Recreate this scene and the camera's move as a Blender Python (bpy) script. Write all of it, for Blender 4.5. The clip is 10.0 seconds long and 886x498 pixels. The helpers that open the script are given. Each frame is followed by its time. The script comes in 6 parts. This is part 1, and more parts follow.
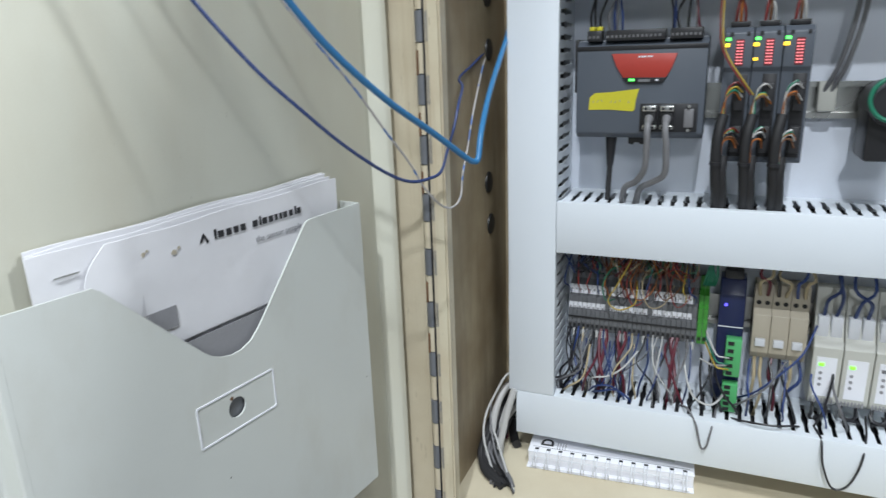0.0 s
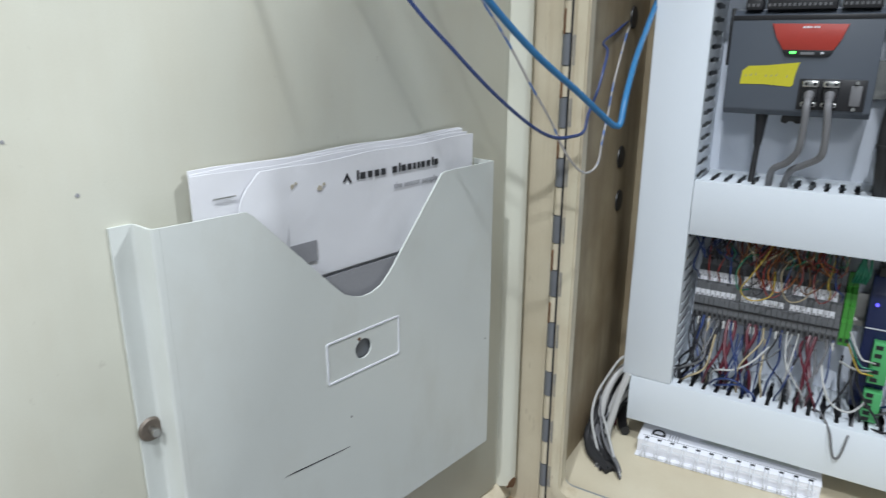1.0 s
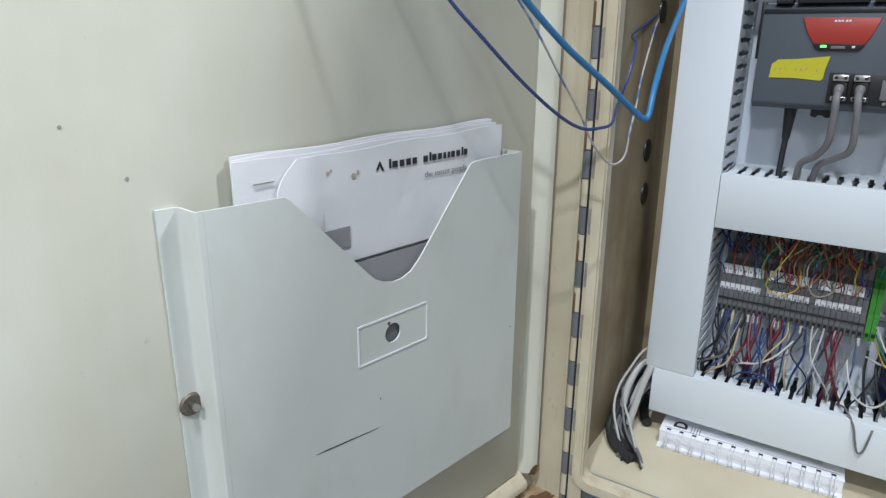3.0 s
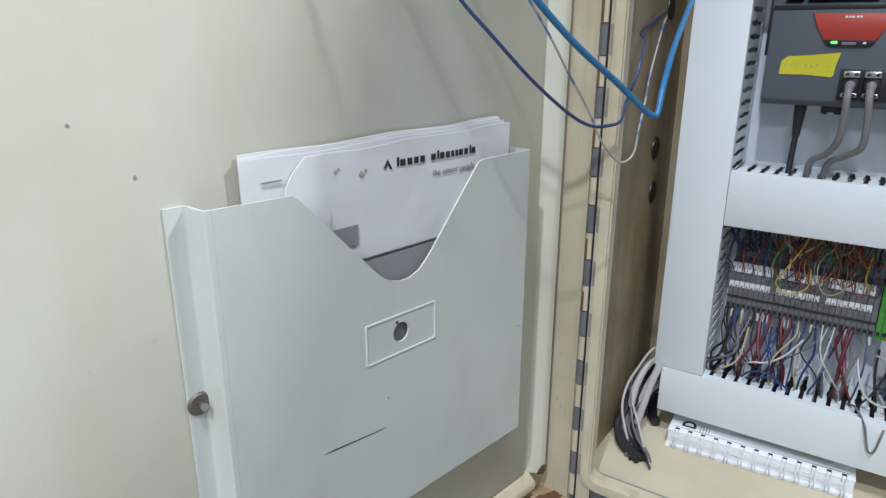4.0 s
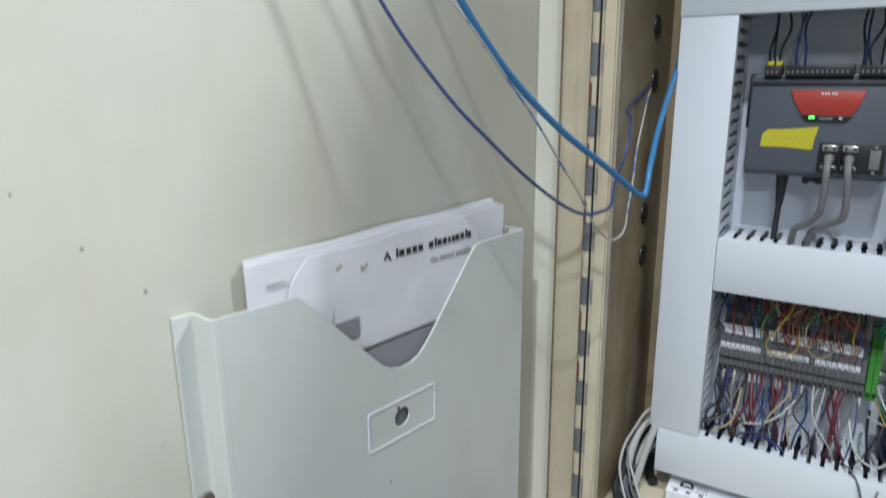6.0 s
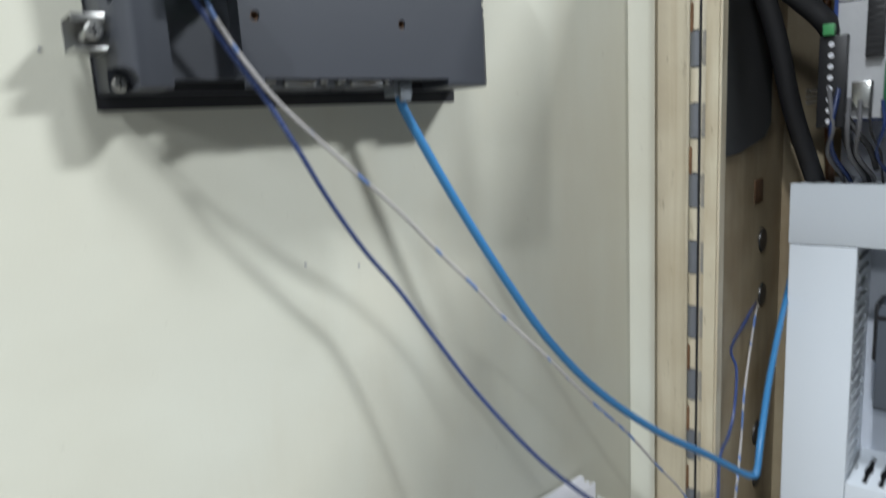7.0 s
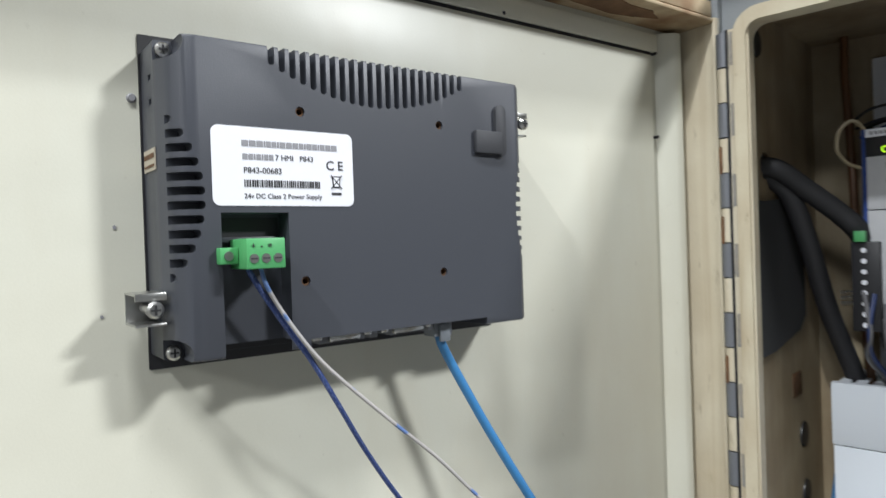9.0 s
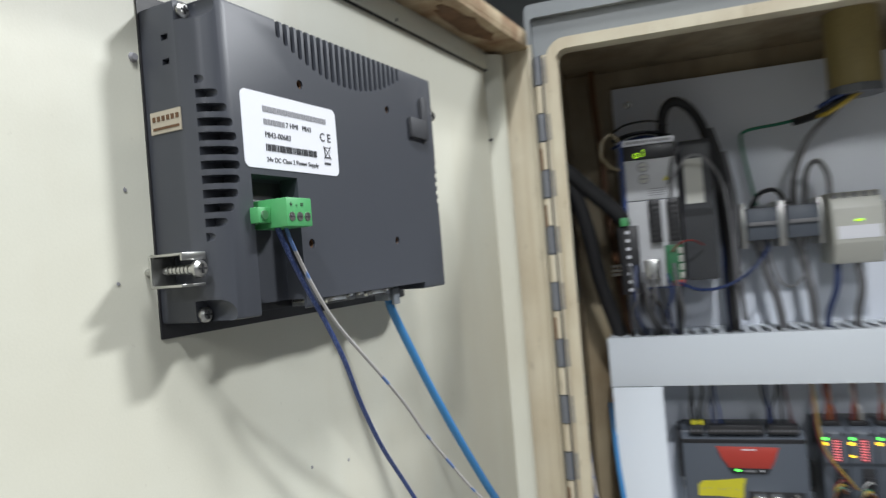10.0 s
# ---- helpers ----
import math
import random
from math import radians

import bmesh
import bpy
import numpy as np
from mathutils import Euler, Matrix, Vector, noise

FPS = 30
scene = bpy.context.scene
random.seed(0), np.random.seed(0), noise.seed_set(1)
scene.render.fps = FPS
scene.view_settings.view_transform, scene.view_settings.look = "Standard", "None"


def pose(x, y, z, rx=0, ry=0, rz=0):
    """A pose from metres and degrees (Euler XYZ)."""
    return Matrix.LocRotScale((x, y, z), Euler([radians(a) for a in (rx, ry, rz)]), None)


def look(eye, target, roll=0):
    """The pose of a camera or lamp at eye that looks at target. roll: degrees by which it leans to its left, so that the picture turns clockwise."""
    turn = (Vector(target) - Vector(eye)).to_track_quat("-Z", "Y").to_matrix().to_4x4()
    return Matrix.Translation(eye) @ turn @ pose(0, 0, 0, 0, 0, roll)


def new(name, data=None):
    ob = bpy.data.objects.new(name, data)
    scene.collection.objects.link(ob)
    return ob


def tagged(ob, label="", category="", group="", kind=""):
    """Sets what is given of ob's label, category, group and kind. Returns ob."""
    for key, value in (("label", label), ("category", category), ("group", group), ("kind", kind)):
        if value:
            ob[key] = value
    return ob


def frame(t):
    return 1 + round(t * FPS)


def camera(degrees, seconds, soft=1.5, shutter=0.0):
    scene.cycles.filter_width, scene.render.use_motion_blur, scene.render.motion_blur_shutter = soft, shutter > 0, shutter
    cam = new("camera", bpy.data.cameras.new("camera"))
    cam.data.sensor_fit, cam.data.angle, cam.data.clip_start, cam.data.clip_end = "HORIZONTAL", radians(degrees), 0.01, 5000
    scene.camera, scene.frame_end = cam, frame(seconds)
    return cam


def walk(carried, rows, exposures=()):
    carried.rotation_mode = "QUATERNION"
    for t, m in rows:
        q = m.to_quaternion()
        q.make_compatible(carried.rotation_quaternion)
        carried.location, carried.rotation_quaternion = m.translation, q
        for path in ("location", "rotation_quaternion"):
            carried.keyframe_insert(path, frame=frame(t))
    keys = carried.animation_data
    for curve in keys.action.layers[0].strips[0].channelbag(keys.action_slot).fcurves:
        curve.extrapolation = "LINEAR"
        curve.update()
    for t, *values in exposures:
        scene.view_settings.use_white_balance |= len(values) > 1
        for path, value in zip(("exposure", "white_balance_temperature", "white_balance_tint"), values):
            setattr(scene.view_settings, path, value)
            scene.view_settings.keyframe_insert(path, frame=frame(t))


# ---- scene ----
# camera: seconds, eye (m), yaw, pitch, roll (degrees)
ROWS = [
    (0.0, -0.1463, -0.3622, 1.0979, -57.35, -16.60, -2.03),
    (0.5, -0.1523, -0.3570, 1.0867, -53.21, -16.92, 0.09),
    (1.0, -0.1606, -0.3419, 1.0729, -48.45, -17.31, 0.15),
    (1.5, -0.1658, -0.3428, 1.0767, -45.62, -17.88, -0.06),
    (2.0, -0.1695, -0.3448, 1.0755, -46.48, -17.95, 0.53),
    (2.5, -0.1732, -0.3468, 1.0735, -46.74, -17.84, 0.48),
    (4.0, -0.1729, -0.3426, 1.0708, -46.10, -17.91, 0.14),
    (4.5, -0.1766, -0.3435, 1.0756, -46.59, -17.88, 0.16),
    (5.0, -0.1807, -0.3456, 1.0776, -47.26, -17.74, 0.16),
    (5.2, -0.1812, -0.3476, 1.0786, -47.35, -17.52, -0.03),
    (6.3, -0.1718, -0.3368, 1.1460, -46.01, -12.55, -1.23),
    (6.5, -0.1638, -0.3367, 1.1788, -42.46, -10.52, -2.36),
    (7.0, -0.1243, -0.3095, 1.2758, -38.47, -10.33, -3.30),
    (7.5, -0.0926, -0.2930, 1.3253, -34.93, -7.65, -3.78),
    (8.0, -0.0954, -0.2943, 1.3518, -32.65, -4.19, -2.52),
    (8.5, -0.1009, -0.3008, 1.3526, -31.96, -1.47, -1.58),
    (9.0, -0.1260, -0.3050, 1.3408, -36.81, -0.52, -1.97),
    (9.5, -0.1744, -0.2831, 1.3217, -46.27, -0.49, -3.16),
    (10.0, -0.2450, -0.2325, 1.3163, -62.32, 0.45, -4.64),
]
LENS = 67.33
cam = camera(LENS, 10.0, soft=1.35, shutter=0.5)
EXPOSURE = [(0.0, 0.14, 6400, 10), (1.0, 0.05, 6350, 10.5), (2.0, 0.05, 6350, 10.5), (3.0, -0.01, 6350, 10.5), (5.2, -0.02, 6350, 10.5), (6.5, -0.1, 6400, 10), (7.5, -0.1, 6550, 11), (8.3, -0.09, 6600, 11.5), (9.0, 0.05, 6650, 11.8), (10.0, -0.02, 6650, 12)]
walk(cam, [(t, pose(x, y, z, 90 + pitch, 0, yaw) @ pose(0, 0, 0, 0, 0, roll)) for t, x, y, z, yaw, pitch, roll in ROWS], EXPOSURE)

# light: fluorescent fittings under a workshop ceiling
world = bpy.data.worlds.new("workshop_air")
scene.world = world
world.use_nodes = True
world.node_tree.nodes["Background"].inputs[0].default_value = (0.8, 0.9, 1.0, 1)
world.node_tree.nodes["Background"].inputs[1].default_value = 0.36


def lamp(name, eye, target, size, size_y, watts, colour):
    data = bpy.data.lights.new(name, "AREA")
    data.shape, data.size, data.size_y, data.energy, data.color = "RECTANGLE", size, size_y, watts, colour
    ob = new(name, data)
    ob.matrix_world = look(eye, target)
    return ob


LAMPS = [  # x, y, height, along x, along y, watts
    (-1.95, -0.86, 3.72, 0.13, 0.10, 88),
    (-0.45, -1.05, 3.72, 0.55, 0.40, 58),
    (1.78, -2.42, 3.30, 0.50, 0.36, 184),
    (-4.3, -2.0, 3.35, 1.00, 0.50, 104),
]
for lx, ly, lz, sx, sy, watts in LAMPS:
    lamp("ceiling_tube_light", (lx, ly, lz), (lx, ly, 0), sx, sy, watts, (0.928, 0.985, 1.03))


# ---- materials ----
def material(name, colour, rough=0.5, metal=0.0, vary=0.06, grain=400.0, stain=6.0, bump=0.02, tint=None, coat=0.0, spread=0.0):
    """Paint, plastic or metal with fine grain, broad uneven tone and slight relief."""
    m = bpy.data.materials.new(name)
    m.use_nodes = True
    n, l = m.node_tree.nodes, m.node_tree.links
    b = n["Principled BSDF"]
    b.inputs["Metallic"].default_value = metal
    b.inputs["Coat Weight"].default_value = coat
    tc = n.new("ShaderNodeTexCoord")
    geo = n.new("ShaderNodeNewGeometry")
    broad, fine = n.new("ShaderNodeTexNoise"), n.new("ShaderNodeTexNoise")
    broad.inputs["Scale"].default_value, broad.inputs["Detail"].default_value = stain, 5
    fine.inputs["Scale"].default_value, fine.inputs["Detail"].default_value = grain, 3
    for t in (broad, fine):
        l.new(geo.outputs["Position"], t.inputs["Vector"])
    ramp = n.new("ShaderNodeMapRange")
    ramp.inputs["From Min"].default_value, ramp.inputs["From Max"].default_value = 0.35, 0.7
    l.new(broad.outputs["Fac"], ramp.inputs["Value"])
    mix = n.new("ShaderNodeMixRGB")
    other = tint or tuple(c * (1 - 2.2 * vary) for c in colour)
    mix.inputs["Color1"].default_value, mix.inputs["Color2"].default_value = (*colour, 1), (*other, 1)
    l.new(ramp.outputs["Result"], mix.inputs["Fac"])
    speck = n.new("ShaderNodeMixRGB")
    speck.blend_type = "MULTIPLY"
    speck.inputs["Fac"].default_value = min(1.0, vary * 2)
    l.new(mix.outputs["Color"], speck.inputs["Color1"])
    l.new(fine.outputs["Fac"], speck.inputs["Color2"])
    out = speck.outputs["Color"]
    if spread:
        info = n.new("ShaderNodeObjectInfo")
        hsv = n.new("ShaderNodeHueSaturation")
        mr = n.new("ShaderNodeMapRange")
        mr.inputs["To Min"].default_value, mr.inputs["To Max"].default_value = 1 - spread, 1 + spread
        l.new(info.outputs["Random"], mr.inputs["Value"])
        l.new(mr.outputs["Result"], hsv.inputs["Value"])
        l.new(out, hsv.inputs["Color"])
        out = hsv.outputs["Color"]
    l.new(out, b.inputs["Base Color"])
    rr = n.new("ShaderNodeMapRange")
    rr.inputs["To Min"].default_value, rr.inputs["To Max"].default_value = max(0.03, rough - 0.1), min(1, rough + 0.1)
    l.new(broad.outputs["Fac"], rr.inputs["Value"])
    l.new(rr.outputs["Result"], b.inputs["Roughness"])
    bp = n.new("ShaderNodeBump")
    bp.inputs["Strength"].default_value, bp.inputs["Distance"].default_value = bump * 5, 0.0004
    l.new(fine.outputs["Fac"], bp.inputs["Height"])
    l.new(bp.outputs["Normal"], b.inputs["Normal"])
    return m


def glowing(name, colour, strength):
    m = bpy.data.materials.new(name)
    m.use_nodes = True
    b = m.node_tree.nodes["Principled BSDF"]
    b.inputs["Base Color"].default_value = (*colour, 1)
    b.inputs["Emission Color"].default_value = (*colour, 1)
    b.inputs["Emission Strength"].default_value = strength
    return m


def printed_wire(name, base, mark, scale):
    """Wire insulation with short printed marks along it."""
    m = material(name, base, 0.4, grain=900)
    n, l = m.node_tree.nodes, m.node_tree.links
    wave = n.new("ShaderNodeTexNoise")
    wave.inputs["Scale"].default_value, wave.inputs["Detail"].default_value = scale, 0
    geo = n.new("ShaderNodeNewGeometry")
    l.new(geo.outputs["Position"], wave.inputs["Vector"])
    cut = n.new("ShaderNodeMapRange")
    cut.inputs["From Min"].default_value, cut.inputs["From Max"].default_value = 0.58, 0.62
    l.new(wave.outputs["Fac"], cut.inputs["Value"])
    mix = n.new("ShaderNodeMixRGB")
    mix.inputs["Color1"].default_value, mix.inputs["Color2"].default_value = (*base, 1), (*mark, 1)
    l.new(cut.outputs["Result"], mix.inputs["Fac"])
    l.new(mix.outputs["Color"], n["Principled BSDF"].inputs["Base Color"])
    return m


M_DOOR = material("door_paint", (0.66, 0.665, 0.575), 0.42, vary=0.03, grain=900, stain=4.5, bump=0.015, tint=(0.62, 0.605, 0.50))
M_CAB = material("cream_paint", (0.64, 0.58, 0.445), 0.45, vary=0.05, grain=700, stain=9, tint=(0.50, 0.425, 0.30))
# grime on the cream, plus the cabinet's inner shade darkened into the base
M_CABIN = material("grimy_shaded_cream", (0.42, 0.35, 0.235), 0.5, vary=0.06, grain=500, stain=13, tint=(0.28, 0.21, 0.125))
M_GREY_OUT = material("grey_outside_paint", (0.26, 0.28, 0.29), 0.45, vary=0.06, grain=500)
M_RUST = material("rusty_stain", (0.20, 0.10, 0.045), 0.8, vary=0.2, grain=300, stain=60)
M_POCKET = material("pocket_paint", (0.645, 0.67, 0.64), 0.38, vary=0.02, grain=900, stain=5)
M_PAPER = material("paper", (0.80, 0.80, 0.83), 0.75, vary=0.02, grain=1500, stain=14)
def creased(m, scale, depth):
    """Adds soft dents to a material's relief."""
    n, l = m.node_tree.nodes, m.node_tree.links
    b = n["Principled BSDF"]
    dent, relief = n.new("ShaderNodeTexNoise"), n.new("ShaderNodeBump")
    geo = n.new("ShaderNodeNewGeometry")
    dent.inputs["Scale"].default_value, dent.inputs["Detail"].default_value = scale, 2.5
    relief.inputs["Strength"].default_value, relief.inputs["Distance"].default_value = 1.0, depth
    l.new(geo.outputs["Position"], dent.inputs["Vector"])
    l.new(dent.outputs["Fac"], relief.inputs["Height"])
    if b.inputs["Normal"].links:
        l.new(b.inputs["Normal"].links[0].from_socket, relief.inputs["Normal"])
    l.new(relief.outputs["Normal"], b.inputs["Normal"])


def streaked(m, colour, amount, across=30.0, along=2.5, low=0.5, high=0.75, seed=0.0):
    """Old run-down dirt: blotches drawn out downwards, mixed over a material's colour."""
    n, l = m.node_tree.nodes, m.node_tree.links
    b = n["Principled BSDF"]
    geo, mp, tex = n.new("ShaderNodeNewGeometry"), n.new("ShaderNodeMapping"), n.new("ShaderNodeTexNoise")
    mp.inputs["Scale"].default_value, mp.inputs["Location"].default_value = (across, across, along), (seed, seed, seed)
    tex.inputs["Scale"].default_value, tex.inputs["Detail"].default_value, tex.inputs["Roughness"].default_value = 1.0, 6, 0.6
    l.new(geo.outputs["Position"], mp.inputs["Vector"])
    l.new(mp.outputs["Vector"], tex.inputs["Vector"])
    cut, mix = n.new("ShaderNodeMapRange"), n.new("ShaderNodeMixRGB")
    cut.inputs["From Min"].default_value, cut.inputs["From Max"].default_value = low, high
    cut.inputs["To Min"].default_value, cut.inputs["To Max"].default_value = 0.0, amount
    l.new(tex.outputs["Fac"], cut.inputs["Value"])
    l.new(cut.outputs["Result"], mix.inputs["Fac"])
    l.new(b.inputs["Base Color"].links[0].from_socket, mix.inputs["Color1"])
    mix.inputs["Color2"].default_value = (*colour, 1)
    l.new(mix.outputs["Color"], b.inputs["Base Color"])


M_PAN = material("floor_pan_paint", (0.62, 0.56, 0.42), 0.45, vary=0.04, grain=700, stain=11, tint=(0.55, 0.48, 0.345))
M_LIP = material("rolled_lip_paint", (0.64, 0.585, 0.44), 0.42, vary=0.05, grain=700, stain=16, tint=(0.52, 0.44, 0.31))
creased(M_PAPER, 38, 0.0009)
creased(M_DOOR, 14, 0.0012)
creased(M_POCKET, 18, 0.0008)
creased(M_CAB, 22, 0.0015)
streaked(M_DOOR, (0.47, 0.40, 0.28), 0.35, 9.0, 2.2, 0.50, 0.80)
streaked(M_DOOR, (0.36, 0.33, 0.27), 0.30, 150.0, 120.0, 0.66, 0.74, 3.0)
streaked(M_CAB, (0.30, 0.205, 0.11), 0.6, 75.0, 1.6, 0.50, 0.78)
streaked(M_CAB, (0.16, 0.115, 0.07), 0.45, 150.0, 40.0, 0.62, 0.76, 5.0)
streaked(M_LIP, (0.27, 0.19, 0.10), 0.6, 55.0, 5.0, 0.53, 0.78, 2.0)
streaked(M_LIP, (0.18, 0.13, 0.08), 0.5, 170.0, 70.0, 0.63, 0.74, 7.0)
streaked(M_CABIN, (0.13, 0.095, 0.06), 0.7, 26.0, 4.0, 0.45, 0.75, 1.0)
streaked(M_POCKET, (0.46, 0.44, 0.37), 0.25, 20.0, 10.0, 0.52, 0.78, 4.0)
M_RUSTED = material("rust_stained_cream", (0.56, 0.45, 0.29), 0.6, vary=0.12, grain=300, stain=28, tint=(0.24, 0.125, 0.055))
M_GREYSHEET = material("grey_card", (0.33, 0.33, 0.35), 0.7)
M_INK = material("ink", (0.03, 0.03, 0.035), 0.6)
M_PALEBLOCK = material("pale_block", (0.58, 0.58, 0.61), 0.7)
M_GREYINK = material("grey_print", (0.30, 0.30, 0.32), 0.6)
M_DUCT = material("duct_plastic", (0.72, 0.77, 0.82), 0.38, vary=0.015, grain=600, stain=5)
M_PANEL = material("panel_enamel", (0.74, 0.78, 0.86), 0.3, vary=0.02, grain=500)
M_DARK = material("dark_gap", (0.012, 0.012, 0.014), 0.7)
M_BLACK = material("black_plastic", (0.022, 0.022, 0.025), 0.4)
M_SOFTBLACK = material("matt_rubber", (0.042, 0.044, 0.050), 0.62)
M_RUBBER = material("black_cable_jacket", (0.020, 0.020, 0.022), 0.58)
M_HMI = material("terminal_housing", (0.058, 0.063, 0.076), 0.40, vary=0.05, grain=2600, bump=0.03)
M_CTRL = material("controller_housing", (0.098, 0.114, 0.140), 0.42, vary=0.05, grain=1500, bump=0.04)
M_FILTER = material("filter_housing", (0.055, 0.058, 0.064), 0.5, vary=0.08, stain=30)
M_RED = material("red_plastic", (0.47, 0.05, 0.035), 0.4)
M_DARKRED = material("dark_red_window", (0.16, 0.035, 0.04), 0.3)
M_YELTAPE = material("yellow_tape", (0.66, 0.60, 0.03), 0.5)
M_STEEL = material("zinc_steel", (0.62, 0.62, 0.60), 0.28, metal=1.0)
M_OLDSTEEL = material("dull_brown_steel", (0.24, 0.20, 0.165), 0.42, metal=0.5, vary=0.15, stain=120)
M_WORN = material("worn_paint", (0.30, 0.295, 0.28), 0.5, vary=0.2, grain=500, stain=60, tint=(0.42, 0.37, 0.29))
M_STEEL_D = material("worn_hinge_steel", (0.20, 0.21, 0.23), 0.45, metal=0.35)
M_LABEL = material("white_label", (0.82, 0.83, 0.88), 0.4, vary=0.01)
M_GREEN = material("green_connector", (0.09, 0.42, 0.15), 0.4)
M_BOARD = material("circuit_board", (0.035, 0.20, 0.085), 0.4, vary=0.1, stain=200)
M_LIME = material("lime_terminal", (0.065, 0.32, 0.045), 0.4)
M_TERM = material("terminal_grey", (0.15, 0.155, 0.165), 0.5, spread=0.08)
M_BEIGE = material("device_grey", (0.55, 0.55, 0.50), 0.45, vary=0.03)
M_BREAK = material("breaker_beige", (0.47, 0.42, 0.33), 0.45, vary=0.03)
M_BLUEDEV = material("blue_device", (0.009, 0.017, 0.075), 0.35)
M_DRIVEBLUE = material("drive_blue", (0.045, 0.09, 0.30), 0.4)
M_WHITEDEV = material("white_device", (0.68, 0.70, 0.74), 0.4, vary=0.02)
M_DRIVEFACE = material("drive_face_grey", (0.60, 0.61, 0.63), 0.45, vary=0.04, stain=40)
M_GREYTAPE = material("dark_grey_felt", (0.045, 0.047, 0.05), 0.8, vary=0.1)
M_CABLEGREY = material("grey_cable", (0.20, 0.20, 0.21), 0.45)
M_ETH = material("blue_network_cable", (0.038, 0.19, 0.41), 0.40, vary=0.03)
M_CLEAR = material("clear_plug", (0.23, 0.255, 0.28), 0.15)
M_NAVY = printed_wire("navy_wire", (0.018, 0.040, 0.145), (0.07, 0.10, 0.23), 1300)
M_WHITEBLUE = printed_wire("white_blue_wire", (0.44, 0.42, 0.41), (0.12, 0.21, 0.45), 85)
M_OLDPIPE = material("aged_conduit", (0.46, 0.37, 0.16), 0.4, vary=0.15)
M_CONCRETE = material("concrete", (0.22, 0.215, 0.21), 0.7, vary=0.12, grain=60, stain=1.5)
M_WALL = material("workshop_wall", (0.36, 0.38, 0.38), 0.6, vary=0.05, grain=30, stain=0.8)
M_CEIL = material("workshop_ceiling", (0.5, 0.5, 0.5), 0.6, vary=0.05, grain=30, stain=0.8)
G_LED_G = glowing("green_led", (0.10, 1.0, 0.12), 2.5)
G_LED_Y = glowing("amber_led", (1.0, 0.62, 0.03), 2.5)
G_LED_R = glowing("red_led", (1.0, 0.24, 0.26), 0.75)
G_DIGIT = glowing("digit_green", (0.50, 1.0, 0.02), 1.0)
G_RELAY = glowing("relay_green", (0.22, 1.0, 0.05), 1.1)
G_LED_B = glowing("blue_led", (0.12, 0.10, 1.0), 1.5)
WIRE = {
    "blue": material("wire_blue", (0.022, 0.048, 0.17), 0.4, spread=0.25),
    "black": material("wire_black", (0.018, 0.018, 0.022), 0.4),
    "red": material("wire_red", (0.21, 0.028, 0.024), 0.4, spread=0.25),
    "maroon": material("wire_maroon", (0.115, 0.014, 0.028), 0.4),
    "orange": material("wire_orange", (0.40, 0.13, 0.03), 0.4),
    "yellow": material("wire_yellow", (0.50, 0.36, 0.05), 0.4),
    "green": material("wire_green", (0.02, 0.20, 0.12), 0.4),
    "white": material("wire_white", (0.52, 0.52, 0.51), 0.4),
    "grey": material("wire_grey", (0.16, 0.16, 0.17), 0.45),
    "brown": material("wire_brown", (0.16, 0.07, 0.03), 0.4),
    "tan": material("wire_tan", (0.46, 0.38, 0.24), 0.4),
}

# ---- building helpers ----
DOOR = Matrix()
CAB = pose(0, 0, 0, 0, 0, -80.03)  # local x along the cabinet's front, y into its depth
BASE = {}


def thing(name, base, label, category, group="", frame_m=None, kind=""):
    ob = new(name)
    ob.empty_display_size = 0.02
    ob.matrix_world = (CAB if frame_m is None else frame_m) @ Matrix.Translation(base)
    BASE[ob] = Vector(base)
    return tagged(ob, label, category, group, kind)


def mesh_of(name, bm, mat, smooth=True):
    me = bpy.data.meshes.new(name)
    bmesh.ops.recalc_face_normals(bm, faces=bm.faces)
    bm.to_mesh(me)
    bm.free()
    me.materials.append(mat)
    if smooth:
        me.shade_smooth()
        me.set_sharp_from_angle(angle=radians(35))
    return me


def part(name, bm, mat, parent, label=""):
    """One mesh under a thing or a part, built in the thing's own frame coordinates."""
    base = BASE[parent]
    bm.transform(Matrix.Translation(-base))
    ob = new(name, mesh_of(name, bm, mat))
    ob.parent = parent
    BASE[ob] = base
    if label:
        ob["label"] = label
    return ob


def solo(name, bm, mat, base, label, category, group="", frame_m=None, kind=""):
    """A thing that is one mesh."""
    bm.transform(Matrix.Translation(-Vector(base)))
    ob = new(name, mesh_of(name, bm, mat))
    ob.matrix_world = (CAB if frame_m is None else frame_m) @ Matrix.Translation(base)
    BASE[ob] = Vector(base)
    return tagged(ob, label, category, group, kind)


def box(x0, x1, y0, y1, z0, z1, bev=0.0, bm=None, seg=2):
    bm = bm or bmesh.new()
    v = [bm.verts.new((x, y, z)) for x in (x0, x1) for y in (y0, y1) for z in (z0, z1)]
    fs = [bm.faces.new([v[i] for i in q]) for q in ((0, 1, 3, 2), (4, 6, 7, 5), (0, 4, 5, 1), (2, 3, 7, 6), (0, 2, 6, 4), (1, 5, 7, 3))]
    if bev:
        es = list({e for f in fs for e in f.edges})
        bmesh.ops.bevel(bm, geom=es, offset=bev, segments=seg, profile=0.5, affect="EDGES")
    return bm


